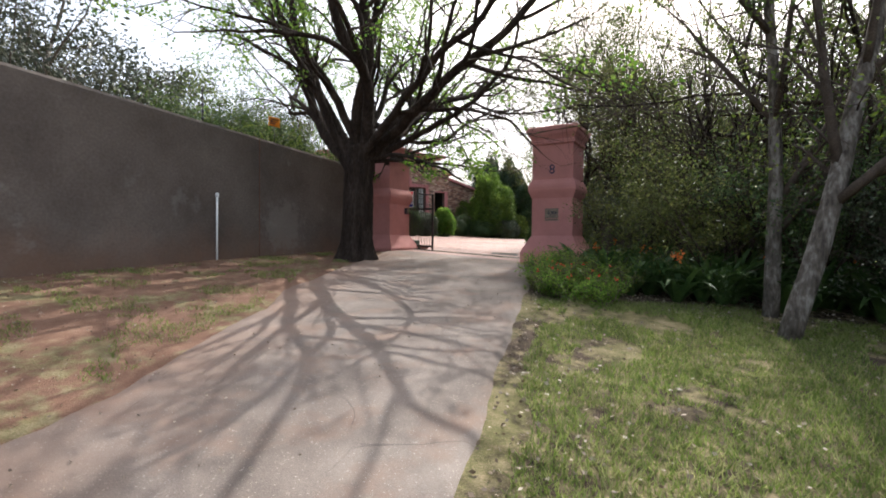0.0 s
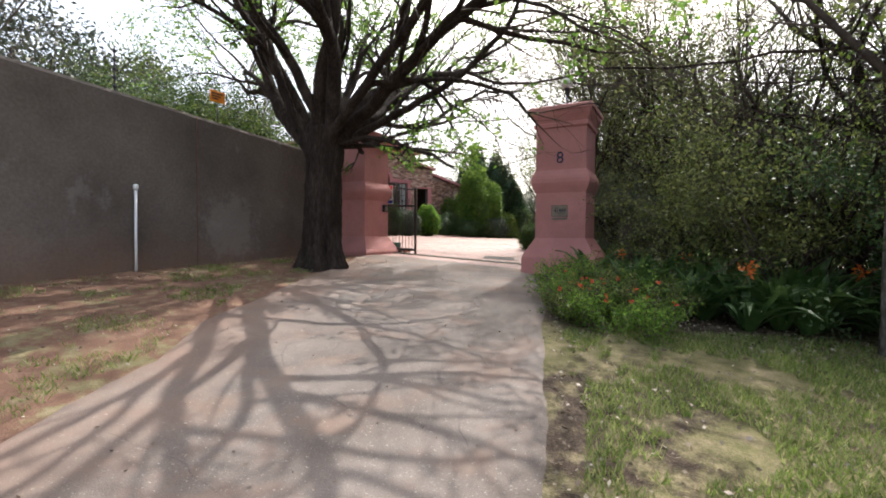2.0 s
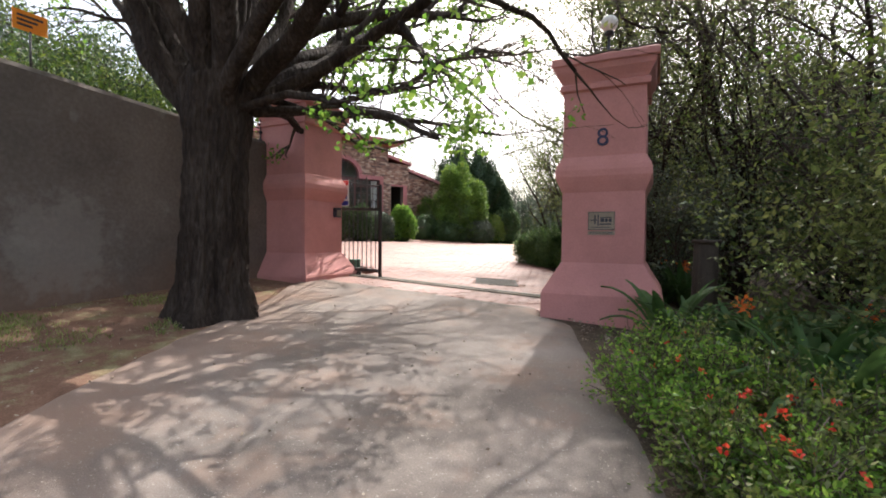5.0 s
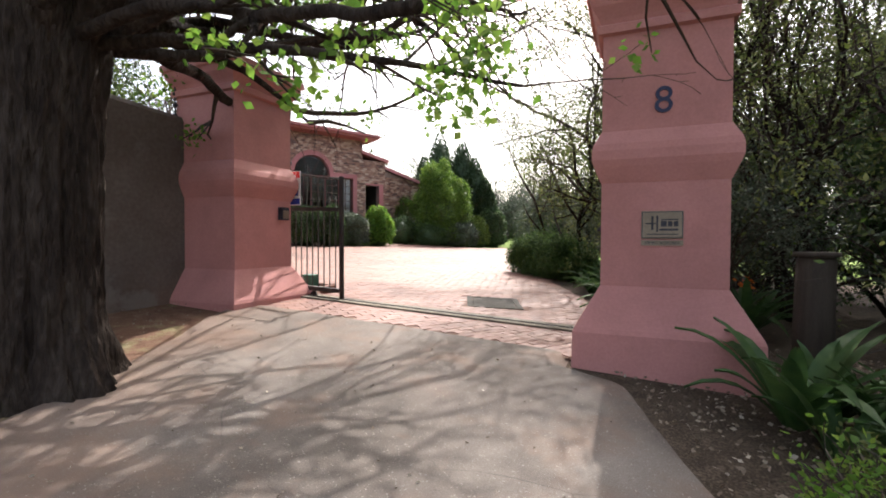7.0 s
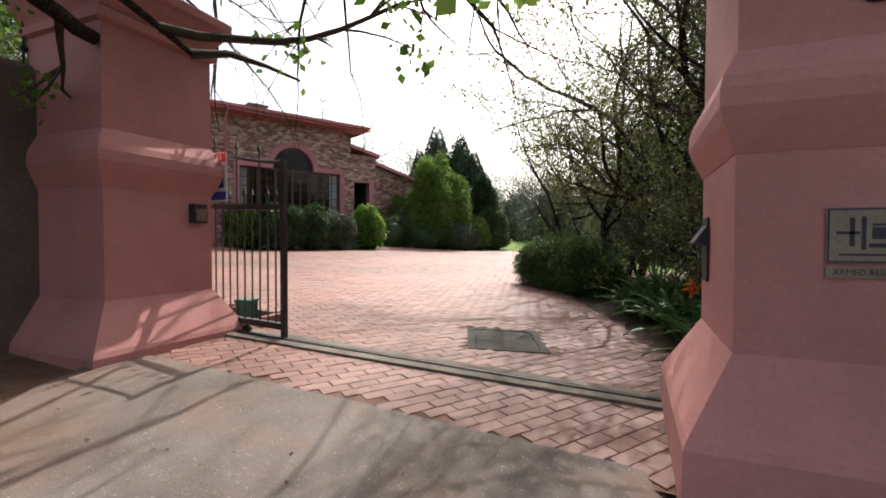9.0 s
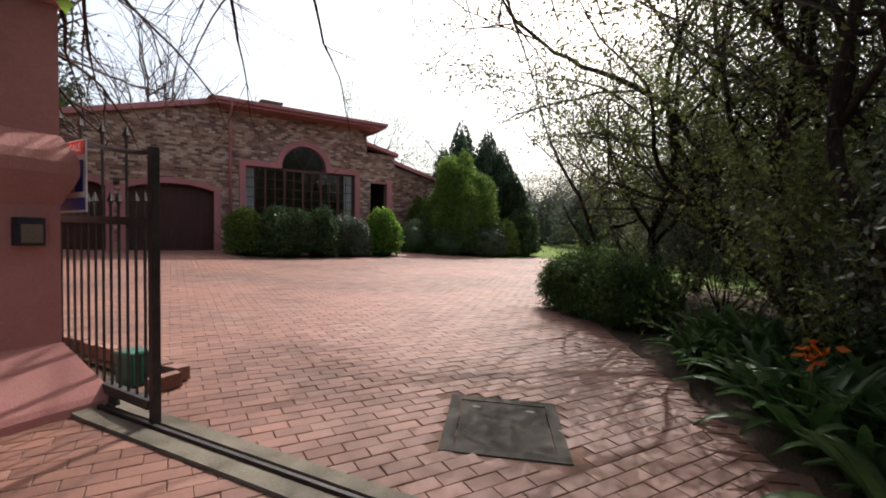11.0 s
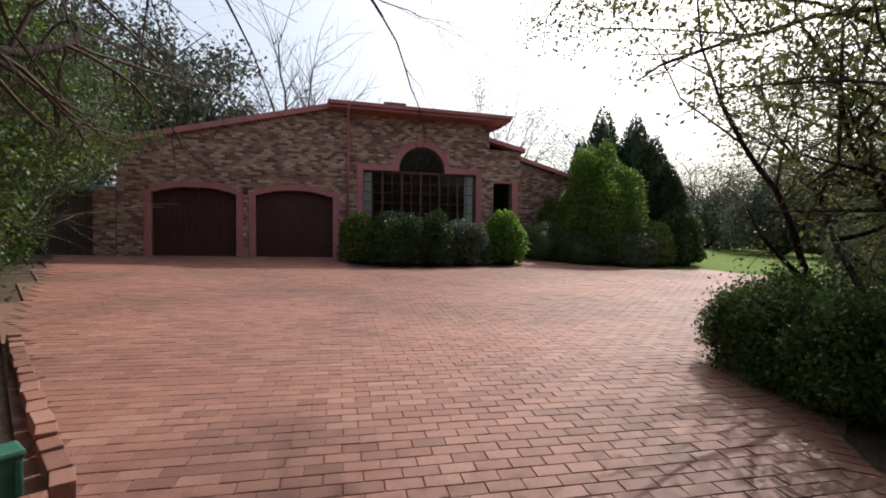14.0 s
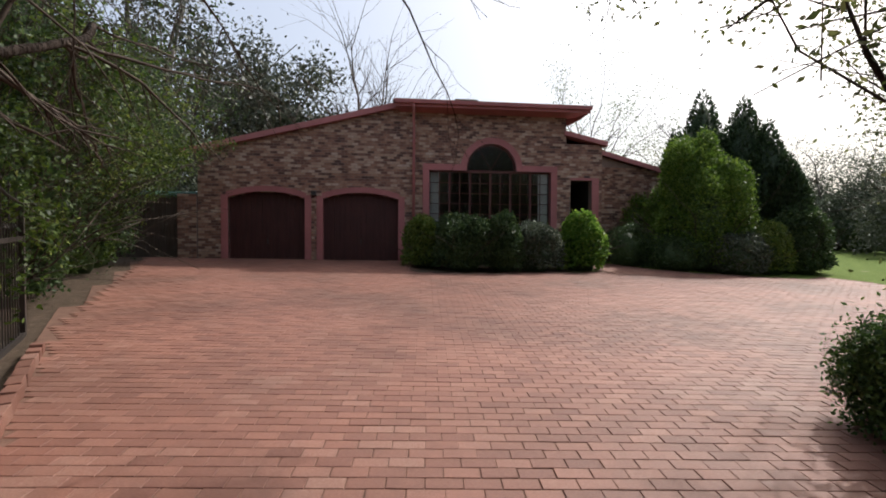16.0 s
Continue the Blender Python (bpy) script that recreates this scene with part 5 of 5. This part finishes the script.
for i, (x, y, h, lean) in enumerate(((-2.7, 16.6, 8.0, (-0.35, 0.25)), (-4.0, 20.6, 9.5, (-0.42, 0.0)), (-4.1, 18.7, 7.2, (-0.35, 0.12)), (-2.0, 14.6, 7.6, (-0.30, 0.35)))):
    scrub_tree("arching_tree", (x, y), 420 + i, h, 3, LEAF_SCRUB, leaf=0.055, per_tip=24, bark=BARK, label="leaning tree whose dark limbs arch over the court", group="arching trees", r0=0.075, spread=0.45, lean=lean, cloud=0.17, spec=ARCH)


# strap-leaved plants
def strap_plant(seed):
    rg = np.random.default_rng(seed)
    leaves = []
    for k in range(18):
        v, f = [], []
        w = rg.uniform(0, 2 * math.pi)
        L, wd = rg.uniform(0.45, 0.78), rg.uniform(0.024, 0.038)
        out = rg.uniform(0.35, 0.9)
        b = len(v)
        n = 6
        for i in range(n + 1):
            u = i / n
            r = 0.04 + L * out * (u ** 1.15)
            z = L * (0.95 * u - out * 0.75 * u ** 2.3) + 0.02
            ww = wd * (1 - 0.92 * u ** 3) * (0.7 + 0.6 * min(1, 2 * u))
            cx, cy = r * math.cos(w), r * math.sin(w)
            v += [(cx - ww * math.sin(w), cy + ww * math.cos(w), z + 0.006), (cx, cy, z - 0.006), (cx + ww * math.sin(w), cy - ww * math.cos(w), z + 0.006)]
        for i in range(n):
            q = b + 3 * i
            f += [(q, q + 1, q + 4, q + 3), (q + 1, q + 2, q + 5, q + 4)]
        leaves.append((v, f))
    return leaves


protos = []
for s in range(4):
    t = thing("strap_leaf_plant", (0, 0, 0), "dark green strap-leaved plant in the shaded bed", "plant", "strap-leaved plants")
    for v, f in strap_plant(s):
        put("leaf", v, f, STRAP, t, smooth=True)
    if s == 1:
        tube_part("flower_stalk", [(0, 0, 0), (0.02, 0, 0.3), (0.05, 0.02, 0.52)], 0.008, STRAP, t)
        rg = np.random.default_rng(5)
        pts = np.array([[0.05, 0.02, 0.54]]) + rg.normal(size=(26, 3)) * 0.028
        quads("flower_head", leaf_quads(rg, pts, 0.06), PETAL_ORANGE, t, "orange trumpet flowers")
    protos.append(t)
random.seed(8)
spots = []
for k in range(90):
    x = random.uniform(-1.3, 3.0)
    y = 8.35 + 0.1 * (x + 0.7) + random.uniform(0.0, 2.4)
    if x < -0.8 and y < 8.9:
        continue
    spots.append((x, y))
for k in range(64):
    y = random.uniform(13.3, 17.0)
    x = -2.95 - 0.40 * (y - 13.5) + random.uniform(0.05, 1.5)
    spots.append((x, y))
spots += [(-1.2, 9.4), (-1.5, 9.9), (-1.0, 10.0), (-0.8, 9.5), (-1.4, 10.6), (-0.6, 10.4), (-2.15, 10.7), (-1.9, 10.9), (-2.05, 10.3), (-1.7, 10.5), (-3.05, 13.4), (-2.75, 13.1), (-3.1, 14.0)]
for k, (x, y) in enumerate(spots):
    sc = random.uniform(0.8, 1.25) * (1.15 if y > 12.5 else 1.3)
    m = pose(x, y, land(x, y) - 0.01, random.uniform(-8, 8), random.uniform(-8, 8), random.uniform(0, 360)) @ Matrix.Scale(sc, 4)
    if k < 4:
        protos[k].matrix_basis = m
    else:
        c = copy_thing(protos[1 if k % 19 == 0 else (0, 2, 3)[k % 3]], m)
        c.matrix_basis = m

# thorny low shrubs with red flowers in front of the bed
random.seed(3)
for i in range(22):
    x = -2.30 + 0.30 * (i % 5) + random.uniform(-0.14, 0.14)
    y = 7.75 + 0.34 * (i // 5) - 0.12 * (x + 2.2) + random.uniform(-0.15, 0.15)
    if x < drive_right(y) + 0.28 or y > 9.6:
        x = drive_right(y) + 0.3 + random.uniform(0.0, 0.3)
    t = scrub_tree("thorn_shrub", (x, y), 500 + i, 0.40 + 0.09 * (i // 5) ** 0.7, 9, (LEAF_FRESH, LEAF_SCRUB, LEAF_YELLOW, LEAF_FRESH)[i % 4], leaf=0.036, per_tip=3, bark=THORN, label="low thorny shrub with small red flowers", cat="shrub", group="thorn shrubs", r0=0.011, spread=0.9, cloud=0.035,
                   spec=dict(SPEC_SCRUB, seg=0.12, levels=2, kids=[6, 4], lift=[0.02, 0.0]))
    rg = np.random.default_rng(900 + i)
    pts = np.repeat(rg.normal(size=(2, 3)) * np.array([0.2, 0.2, 0.05]) + np.array([0, 0, 0.44]), 9, axis=0)
    quads("flower_mass", leaf_quads(rg, pts + rg.normal(size=pts.shape) * 0.008, 0.024, aspect=0.9), PETAL_RED, t, "small red flowers")["kind"] = "stuff"

# hedge before the house
def front(s, d):
    a = radians(HA)
    return (HX + s * math.cos(a) + d * math.sin(a), HY + s * math.sin(a) - d * math.cos(a))


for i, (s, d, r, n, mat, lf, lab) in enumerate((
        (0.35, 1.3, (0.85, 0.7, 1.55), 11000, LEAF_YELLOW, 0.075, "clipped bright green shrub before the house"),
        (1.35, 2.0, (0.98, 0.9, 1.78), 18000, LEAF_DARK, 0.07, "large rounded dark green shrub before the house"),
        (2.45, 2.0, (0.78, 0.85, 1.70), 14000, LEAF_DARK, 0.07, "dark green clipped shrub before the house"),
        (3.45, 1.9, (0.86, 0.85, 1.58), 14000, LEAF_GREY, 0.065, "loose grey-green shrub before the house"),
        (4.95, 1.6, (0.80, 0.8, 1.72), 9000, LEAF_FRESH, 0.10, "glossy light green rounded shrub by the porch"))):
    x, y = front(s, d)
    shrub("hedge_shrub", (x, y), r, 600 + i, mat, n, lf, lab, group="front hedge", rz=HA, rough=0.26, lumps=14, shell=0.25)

# conifer group and its bed
def conifer(x, y, r, h, seed, n):
    """A dense spire: upswept sprays over lobed skirts, on a trunk."""
    rg = np.random.default_rng(seed)
    t = thing("conifer", (x, y, land(x, y) - 0.02), "dense dark green conifer in a clump behind the court", "tree", "conifers")
    tube_part("trunk", [(0, 0, -0.1), (0, 0, h * 0.4), (0, 0, h * 0.94)], [0.13, 0.08, 0.02], BARK, t)
    u = 1 - np.sqrt(rg.random(n) * 0.985)
    w = rg.uniform(0, 2 * math.pi, n)
    lobe = np.array([noise.noise((math.cos(a) * 1.9 + seed, math.sin(a) * 1.9, b * h * 0.9)) for a, b in zip(w, u)])
    R = r * np.clip((1 - u) ** 0.8, 0.02, 1) * np.clip(u * 9 + 0.55, 0, 1) * (0.86 + 0.34 * lobe) * (1 - 0.3 * rg.random(n) ** 2)
    p = np.stack([R * np.cos(w), R * np.sin(w), u * h + 0.10 * h * np.clip(lobe, -0.3, 0.6) * (1 - u)], axis=1)
    up = np.stack([np.cos(w) * 0.9, np.sin(w) * 0.9, np.full(n, 1.6)], axis=1)
    quads("crown", leaf_quads(rg, p[p[:, 2] > 0.05], 0.15, along=up[p[:, 2] > 0.05], aspect=0.4), CONIFER, t)
    v, f = [], []
    tube_geo(v, f, [(0, 0, 0.15), (0, 0, 0.12 * h), (0, 0, 0.45 * h), (0, 0, 0.75 * h), (0, 0, 0.93 * h)], [r * 0.5, r * 0.66, r * 0.46, r * 0.24, 0.03], 14)
    put("inner_growth", v, f, CONIFER, t, smooth=True)


for i, (x, y, r, h) in enumerate(((-13.5, 31.5, 2.2, 6.5), (-12.3, 32.0, 2.0, 6.1), (-11.5, 31.9, 1.7, 5.1), (-10.8, 31.6, 1.4, 3.9), (-14.5, 31.5, 1.8, 5.2), (-12.9, 32.8, 1.9, 5.8))):
    conifer(x, y, r, h, 700 + i, 15000)
shrub("creeper_mound", (-12.5, 29.2), (1.95, 1.75, 4.75), 702, CREEPER, 46000, 0.085, "tree smothered in bright green creeper", "tree", lumps=26, rough=0.32, top=0.78, shell=0.25)
for i, (x, y, r, mat, lf) in enumerate(((-14.0, 27.6, (0.95, 0.9, 1.5), LEAF_DARK, 0.05), (-12.6, 28.0, (1.1, 0.9, 1.2), LEAF_DARK, 0.06), (-11.2, 28.9, (1.0, 0.9, 1.3), LEAF_GREY, 0.07), (-10.8, 30.0, (0.9, 0.9, 1.6), LEAF_YELLOW, 0.08),
                                        (-14.9, 29.4, (1.0, 0.9, 2.9), CREEPER, 0.09), (-15.7, 29.4, (0.9, 0.9, 3.6), LEAF_DARK, 0.08), (-10.3, 31.2, (0.9, 0.9, 2.2), LEAF_DARK, 0.09))):
    shrub("bed_shrub", (x, y), r, 720 + i, mat, 7000, lf, "rounded garden shrub in the conifer bed", group="bed shrubs", rough=0.25)

# tall screen behind the gate
for i, (x, y, h, mat) in enumerate(((-11.0, 10.8, 3.2, LEAF_SCREEN), (-12.2, 11.2, 3.8, LEAF_SCREEN), (-13.3, 11.7, 4.4, LEAF_SCREEN), (-14.4, 12.2, 4.2, LEAF_SCREEN), (-15.5, 12.3, 4.4, LEAF_YELLOW), (-16.7, 12.5, 4.4, LEAF_SCREEN), (-18.0, 12.9, 4.4, LEAF_SCREEN), (-19.4, 13.1, 4.2, LEAF_SCREEN), (-14.6, 10.6, 3.7, LEAF_SCREEN), (-17.0, 10.6, 3.8, LEAF_SCREEN))):
    scrub_tree("screen_bush", (x, y - 0.3), 800 + i, h * (0.95 if i < 3 else 1.12), 9, (LEAF_SCREEN, LEAF_YELLOW, LEAF_DARK)[i % 3], leaf=0.075, per_tip=10, lean=(0.0, 0.0 if i < 4 else 0.22), twig_level=3, label="tall leafy screening bush beyond the gate", cat="bush", group="screening bushes", r0=0.03, spread=0.5, cloud=0.14)
    shrub("screen_hedge", (x, y - 0.1), (1.15, 0.9, h * (0.85 if i < 3 else 0.98)), 850 + i, (LEAF_SCREEN, LEAF_DARK)[i % 2], 13000, 0.08, "dense leafy hedge beyond the gate", cat="hedge", group="screening hedge", rough=0.34, lumps=14)

# trees farther off, many with distance haze put into their leaf colour
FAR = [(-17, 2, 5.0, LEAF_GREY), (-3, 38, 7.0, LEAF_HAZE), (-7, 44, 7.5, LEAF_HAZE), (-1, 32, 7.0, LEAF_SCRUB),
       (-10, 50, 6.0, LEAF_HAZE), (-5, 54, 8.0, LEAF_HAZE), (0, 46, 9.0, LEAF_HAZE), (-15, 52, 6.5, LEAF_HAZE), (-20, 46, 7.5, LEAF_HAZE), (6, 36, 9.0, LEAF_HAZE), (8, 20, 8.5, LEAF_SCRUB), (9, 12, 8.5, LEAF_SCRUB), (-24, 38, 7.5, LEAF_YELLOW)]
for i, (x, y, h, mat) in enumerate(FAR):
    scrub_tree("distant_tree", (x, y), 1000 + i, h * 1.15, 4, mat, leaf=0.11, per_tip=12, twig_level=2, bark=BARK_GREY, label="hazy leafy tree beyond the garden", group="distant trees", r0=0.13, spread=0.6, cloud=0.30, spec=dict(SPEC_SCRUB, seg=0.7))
for i, (x, y, h) in enumerate(((-50, 18.5, 25.0), (-57, 25.0, 23.0), (-54, 13.0, 26.0), (-45, 23.5, 17.0))):
    scrub_tree("gum_tree", (x, y), 1060 + i, h, 3, LEAF_GUM, leaf=0.42, per_tip=70, twig_level=2, bark=BARK_GREY, label="tall grey-green gum tree behind the wall", group="gum trees", r0=0.34, spread=0.30, cloud=0.85, keep=0.8, spec=dict(SPEC_SCRUB, seg=1.7, wander=0.12, levels=2, kids=[7, 4]))
for i, (x, y, h) in enumerate(((-28, 25, 11.0), (-33, 31, 11.0))):
    scrub_tree("bare_tree", (x, y), 1080 + i, h, 3, LEAF_GUM, leaf=0.08, per_tip=1, bark=BARK_GREY, label="pale bare winter tree behind the house", group="bare trees", r0=0.14, spread=0.5, keep=0.15, spec=dict(SPEC_SCRUB, seg=0.6, kids=[7, 6, 4]))
for i in range(14):
    x, y = -24 + 2.6 * i, 58 + 2 * math.sin(i * 1.7) - 0.25 * abs(i - 7)
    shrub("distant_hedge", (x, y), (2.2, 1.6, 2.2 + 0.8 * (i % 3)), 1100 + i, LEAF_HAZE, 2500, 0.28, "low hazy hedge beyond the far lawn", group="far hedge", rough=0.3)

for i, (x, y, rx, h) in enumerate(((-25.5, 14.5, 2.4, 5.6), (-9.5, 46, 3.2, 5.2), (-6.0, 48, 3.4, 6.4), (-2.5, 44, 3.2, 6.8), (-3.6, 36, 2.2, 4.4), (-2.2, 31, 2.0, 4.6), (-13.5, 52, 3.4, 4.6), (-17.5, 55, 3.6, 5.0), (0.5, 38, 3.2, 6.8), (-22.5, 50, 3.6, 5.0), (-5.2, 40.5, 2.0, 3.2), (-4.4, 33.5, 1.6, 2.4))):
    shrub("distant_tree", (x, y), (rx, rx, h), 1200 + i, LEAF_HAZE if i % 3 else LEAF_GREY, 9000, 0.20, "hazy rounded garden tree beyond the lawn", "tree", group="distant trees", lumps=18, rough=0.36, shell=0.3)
gw = tagged(box_part("garden_wall", (-40, 62, 1.0), (6, 62.3, 3.2), GREY_WALL), "low distant garden wall beyond the lawn", "wall", kind="structure")

# grass on the verge
rng = np.random.default_rng(77)
def blades(n, xr, yr, keep, h):
    x, y = rng.uniform(*xr, n), rng.uniform(*yr, n)
    k = np.array([keep(a, b) for a, b in zip(x, y)])
    x, y = x[k], y[k]
    z = np.array([land(a, b) for a, b in zip(x, y)])
    p = np.stack([x, y, z], 1)
    w = rng.uniform(0, 2 * math.pi, len(x))
    H = h * rng.uniform(0.5, 1.5, len(x))
    side = np.stack([np.cos(w), np.sin(w), np.zeros_like(w)], 1) * 0.005
    tip = p + np.stack([rng.normal(0, 0.5, len(x)) * H, rng.normal(0, 0.5, len(x)) * H, H], 1)
    return np.stack([p - side, p + side, tip + side * 0.2, tip - side * 0.2], 1)


def on_lawn(x, y):
    return x > drive_right(y) + 0.12 + 0.3 * abs(noise.noise((x * 2, y * 2, 4))) and y < 8.0 + 0.5 * (x + 0.5) and noise.noise((x * 1.1, y * 1.1, 7)) > -0.22 + 0.45 * noise.noise((x * 5, y * 5, 1))


def on_verge(x, y):
    return -8.5 < x < drive_left(y) - 0.1 and noise.noise((x * 1.0, y * 1.4, 12)) + 0.5 * noise.noise((x * 4, y * 4, 2)) > 0.12


gr = quads("grass", blades(130000, (-2.2, 4.6), (0.6, 8.5), on_lawn, 0.045), GRASS)
tagged(gr, "short patchy lawn grass beside the drive", "grass", kind="stuff")
gr = quads("grass", blades(50000, (-8.5, -2.6), (1.0, 9.5), on_verge, 0.035), GRASS)
tagged(gr, "thin tufts of grass on the reddish verge", "grass", kind="stuff")
n = 16000
x, y = rng.uniform(-3.4, 4.0, n), rng.uniform(0.8, 13, n)
k = np.array([a > drive_right(b) - 0.05 + abs(rng.normal(0, 0.05)) and (a < drive_right(b) + abs(rng.normal(0, 0.55)) or b > 7.6 or rng.random() < 0.22) for a, b in zip(x, y)])
x, y = x[k], y[k]
p = np.stack([x, y, np.array([land(a, b) + 0.028 for a, b in zip(x, y)])], 1)
tagged(quads("leaf_litter", leaf_quads(rng, p, 0.04, flat=0.8, aspect=0.6), LITTER), "scattered dry pale leaves along the drive edge", "leaves", kind="stuff")
n = 4200
x, y = rng.uniform(-8.5, -1.5, n), rng.uniform(1, 11.4, n)
k = np.array([a < drive_right(b) and (a < drive_left(b) or rng.random() < 0.22) for a, b in zip(x, y)])
x, y = x[k], y[k]
p = np.stack([x, y, np.array([land(a, b) + 0.036 for a, b in zip(x, y)])], 1)
tagged(quads("leaf_litter", leaf_quads(rng, p, 0.025, flat=0.9, aspect=0.6), LITTER), "few dry leaves strewn on the drive", "leaves", kind="stuff")

# ---- paving ----
ca, sa = math.cos(radians(HA)), math.sin(radians(HA))


def in_court(x, y):
    s = (x - HX) * ca + (y - HY) * sa
    d = (x - HX) * sa - (y - HY) * ca
    if d < 0.03 or y > 30.5 + 0.3 * math.sin(x) or s < -9.3:
        return False
    if y < 12.9:
        lo = 11.62 - 0.25 * (abs(x + 5.6) / 2.2) ** 2
        return -7.5 < x < -3.6 and y > lo or (y > 12.2 and -7.5 < x < -3.5)
    if x < -7.6 and y < 13.05:
        return False
    if x < -12.5 and y < 13.05 + 0.14 * (-12.5 - x):
        return False
    if x > np.interp(y, (13.4, 18.0, 19.5, 25, 31), (-3.35, -5.33, -5.2, -4.6, -5.0)):
        return False
    # conifer bed and hedge bed
    if d < 2.75 + 0.25 * math.sin(s * 1.3) and -0.2 < s < 4.7:
        return False
    if d < 2.3 and 4.3 < s < 5.6:
        return False
    if (x + 13.3) ** 2 / 11 + (y - 30.2) ** 2 / 9 < 1 or (x + 11.2) ** 2 / 3.2 + (y - 30.2) ** 2 / 4 < 1:
        return False
    if abs((x + 5.08) * math.cos(0.349) + (y - 13.74) * math.sin(0.349)) < 0.43 and abs(-(x + 5.08) * math.sin(0.349) + (y - 13.74) * math.cos(0.349)) < 0.48:
        return False
    return True


PL, PW = 0.226, 0.110
PA = radians(57.5)
random.seed(5)
near, rest_v, rest_f = [], [], []
bed_v, bed_f = [], []


def lay(x, y, rot, L, Wd, target):
    dz = random.uniform(-0.002, 0.002)
    c, s_ = math.cos(rot), math.sin(rot)
    hx, hy = (L - 0.005) / 2, (Wd - 0.005) / 2
    gxs, gys = (land(x + 0.1, y) - land(x - 0.1, y)) / 0.2, (land(x, y + 0.1) - land(x, y - 0.1)) / 0.2
    z = land(x, y)
    if target is not None:
        target.append((x, y, z + 0.032 + dz, rot, gxs, gys))
        return
    q = len(rest_v)
    tx, ty = random.uniform(-0.008, 0.008), random.uniform(-0.012, 0.012)
    for zz, k in ((0.0, 1.0), (0.029, 1.0), (0.032, 0.93)):
        for sx, sy in ((-1, -1), (1, -1), (1, 1), (-1, 1)):
            lx, ly = sx * (hx - (0.003 if k < 1 else 0)), sy * (hy - (0.003 if k < 1 else 0))
            px, py = x + lx * c - ly * s_, y + lx * s_ + ly * c
            rest_v.append((px, py, z + gxs * (px - x) + gys * (py - y) + zz + dz + tx * lx + ty * ly))
    for r in range(2):
        for k in range(4):
            rest_f.append((q + 4 * r + k, q + 4 * r + (k + 1) % 4, q + 4 * r + 4 + (k + 1) % 4, q + 4 * r + 4 + k))
    rest_f.append((q + 8, q + 9, q + 10, q + 11))


pc, ps = math.cos(PA), math.sin(PA)
for j in range(-24, 226):
    d = 0.03 + PW / 2 + j * PW
    for i in range(-66, 96):
        s = i * PL + (PL / 2 if j % 2 else 0) + 0.012 * noise.noise((j * 0.7, i * 0.3, 0))
        x, y = HX + s * pc + d * ps, HY + s * ps - d * pc
        if not in_court(x, y):
            continue
        close = -7.2 < x < -4.9 and 13.5 < y < 16.3
        lay(x, y, PA + random.uniform(-0.01, 0.01), PL, PW, near if close and len(near) < 295 else None)
# border course along the bed
for k in range(45):
    y = 12.95 + 0.111 * k
    x = -3.28 - 0.43 * max(0, y - 13.4)
    lay(x, y, math.atan2(-0.43, -1) if y > 13.4 else math.pi, 0.226, 0.110, None)
court_b_v, court_b_f = [], []
cs = 0.3
for ix in range(int(-24 / cs), int(-3 / cs)):
    for iy in range(int(11.1 / cs), int(31.3 / cs)):
        x0, y0 = ix * cs, iy * cs
        if any(in_court(x0 + dx, y0 + dy) for dx in (0, cs) for dy in (0, cs)):
            q = len(court_b_v)
            for dx, dy in ((0, 0), (cs, 0), (cs, cs), (0, cs)):
                court_b_v.append((x0 + dx, y0 + dy, land(x0 + dx, y0 + dy) + 0.024))
            court_b_f.append((q, q + 1, q + 2, q + 3))
court = tagged(put("paving_bed", court_b_v, court_b_f, JOINT), "forecourt of red clay pavers with sand joints", "paving", kind="structure")
put("pavers", rest_v, rest_f, PAVER, court, "worn red clay pavers")["kind"] = "stuff"
pm = bmesh.new()
box(pm, (-(PL - 0.006) / 2, -(PW - 0.006) / 2, -0.032), ((PL - 0.006) / 2, (PW - 0.006) / 2, 0.0))
top_edges = [e for e in pm.edges if all(v.co.z > -0.001 for v in e.verts)]
bmesh.ops.bevel(pm, geom=top_edges, offset=0.003, segments=1, affect="EDGES")
paver_mesh = bpy.data.meshes.new("paver")
pm.to_mesh(paver_mesh)
pm.free()
paver_mesh.materials.append(PAVER_ONE)
for x, y, z, rot, gxs, gys in near:
    ob = new("paver", paver_mesh)
    ob.parent = court
    nrm = Vector((-gxs + random.uniform(-0.01, 0.01), -gys + random.uniform(-0.01, 0.01), 1)).normalized()
    ob.matrix_basis = Matrix.Translation((x, y, z)) @ Vector((0, 0, 1)).rotation_difference(nrm).to_matrix().to_4x4() @ pose(0, 0, 0, 0, 0, math.degrees(rot))
# single bricks of the front beside the arch
fb = bmesh.new()
box(fb, (-0.11, 0, 0), (0.11, 0.02, 0.067))
face_mesh = bpy.data.meshes.new("brick")
fb.to_mesh(face_mesh)
fb.free()
face_mesh.materials.append(WALL_BRICK_ONE)
for lo, hi in single:
    ob = new("brick", face_mesh)
    ob.parent = house
    ob.matrix_basis = Matrix.Translation(((lo[0] + hi[0]) / 2, lo[1], lo[2])) @ Matrix.Diagonal(((hi[0] - lo[0]) / 0.22, 1, 1, 1))
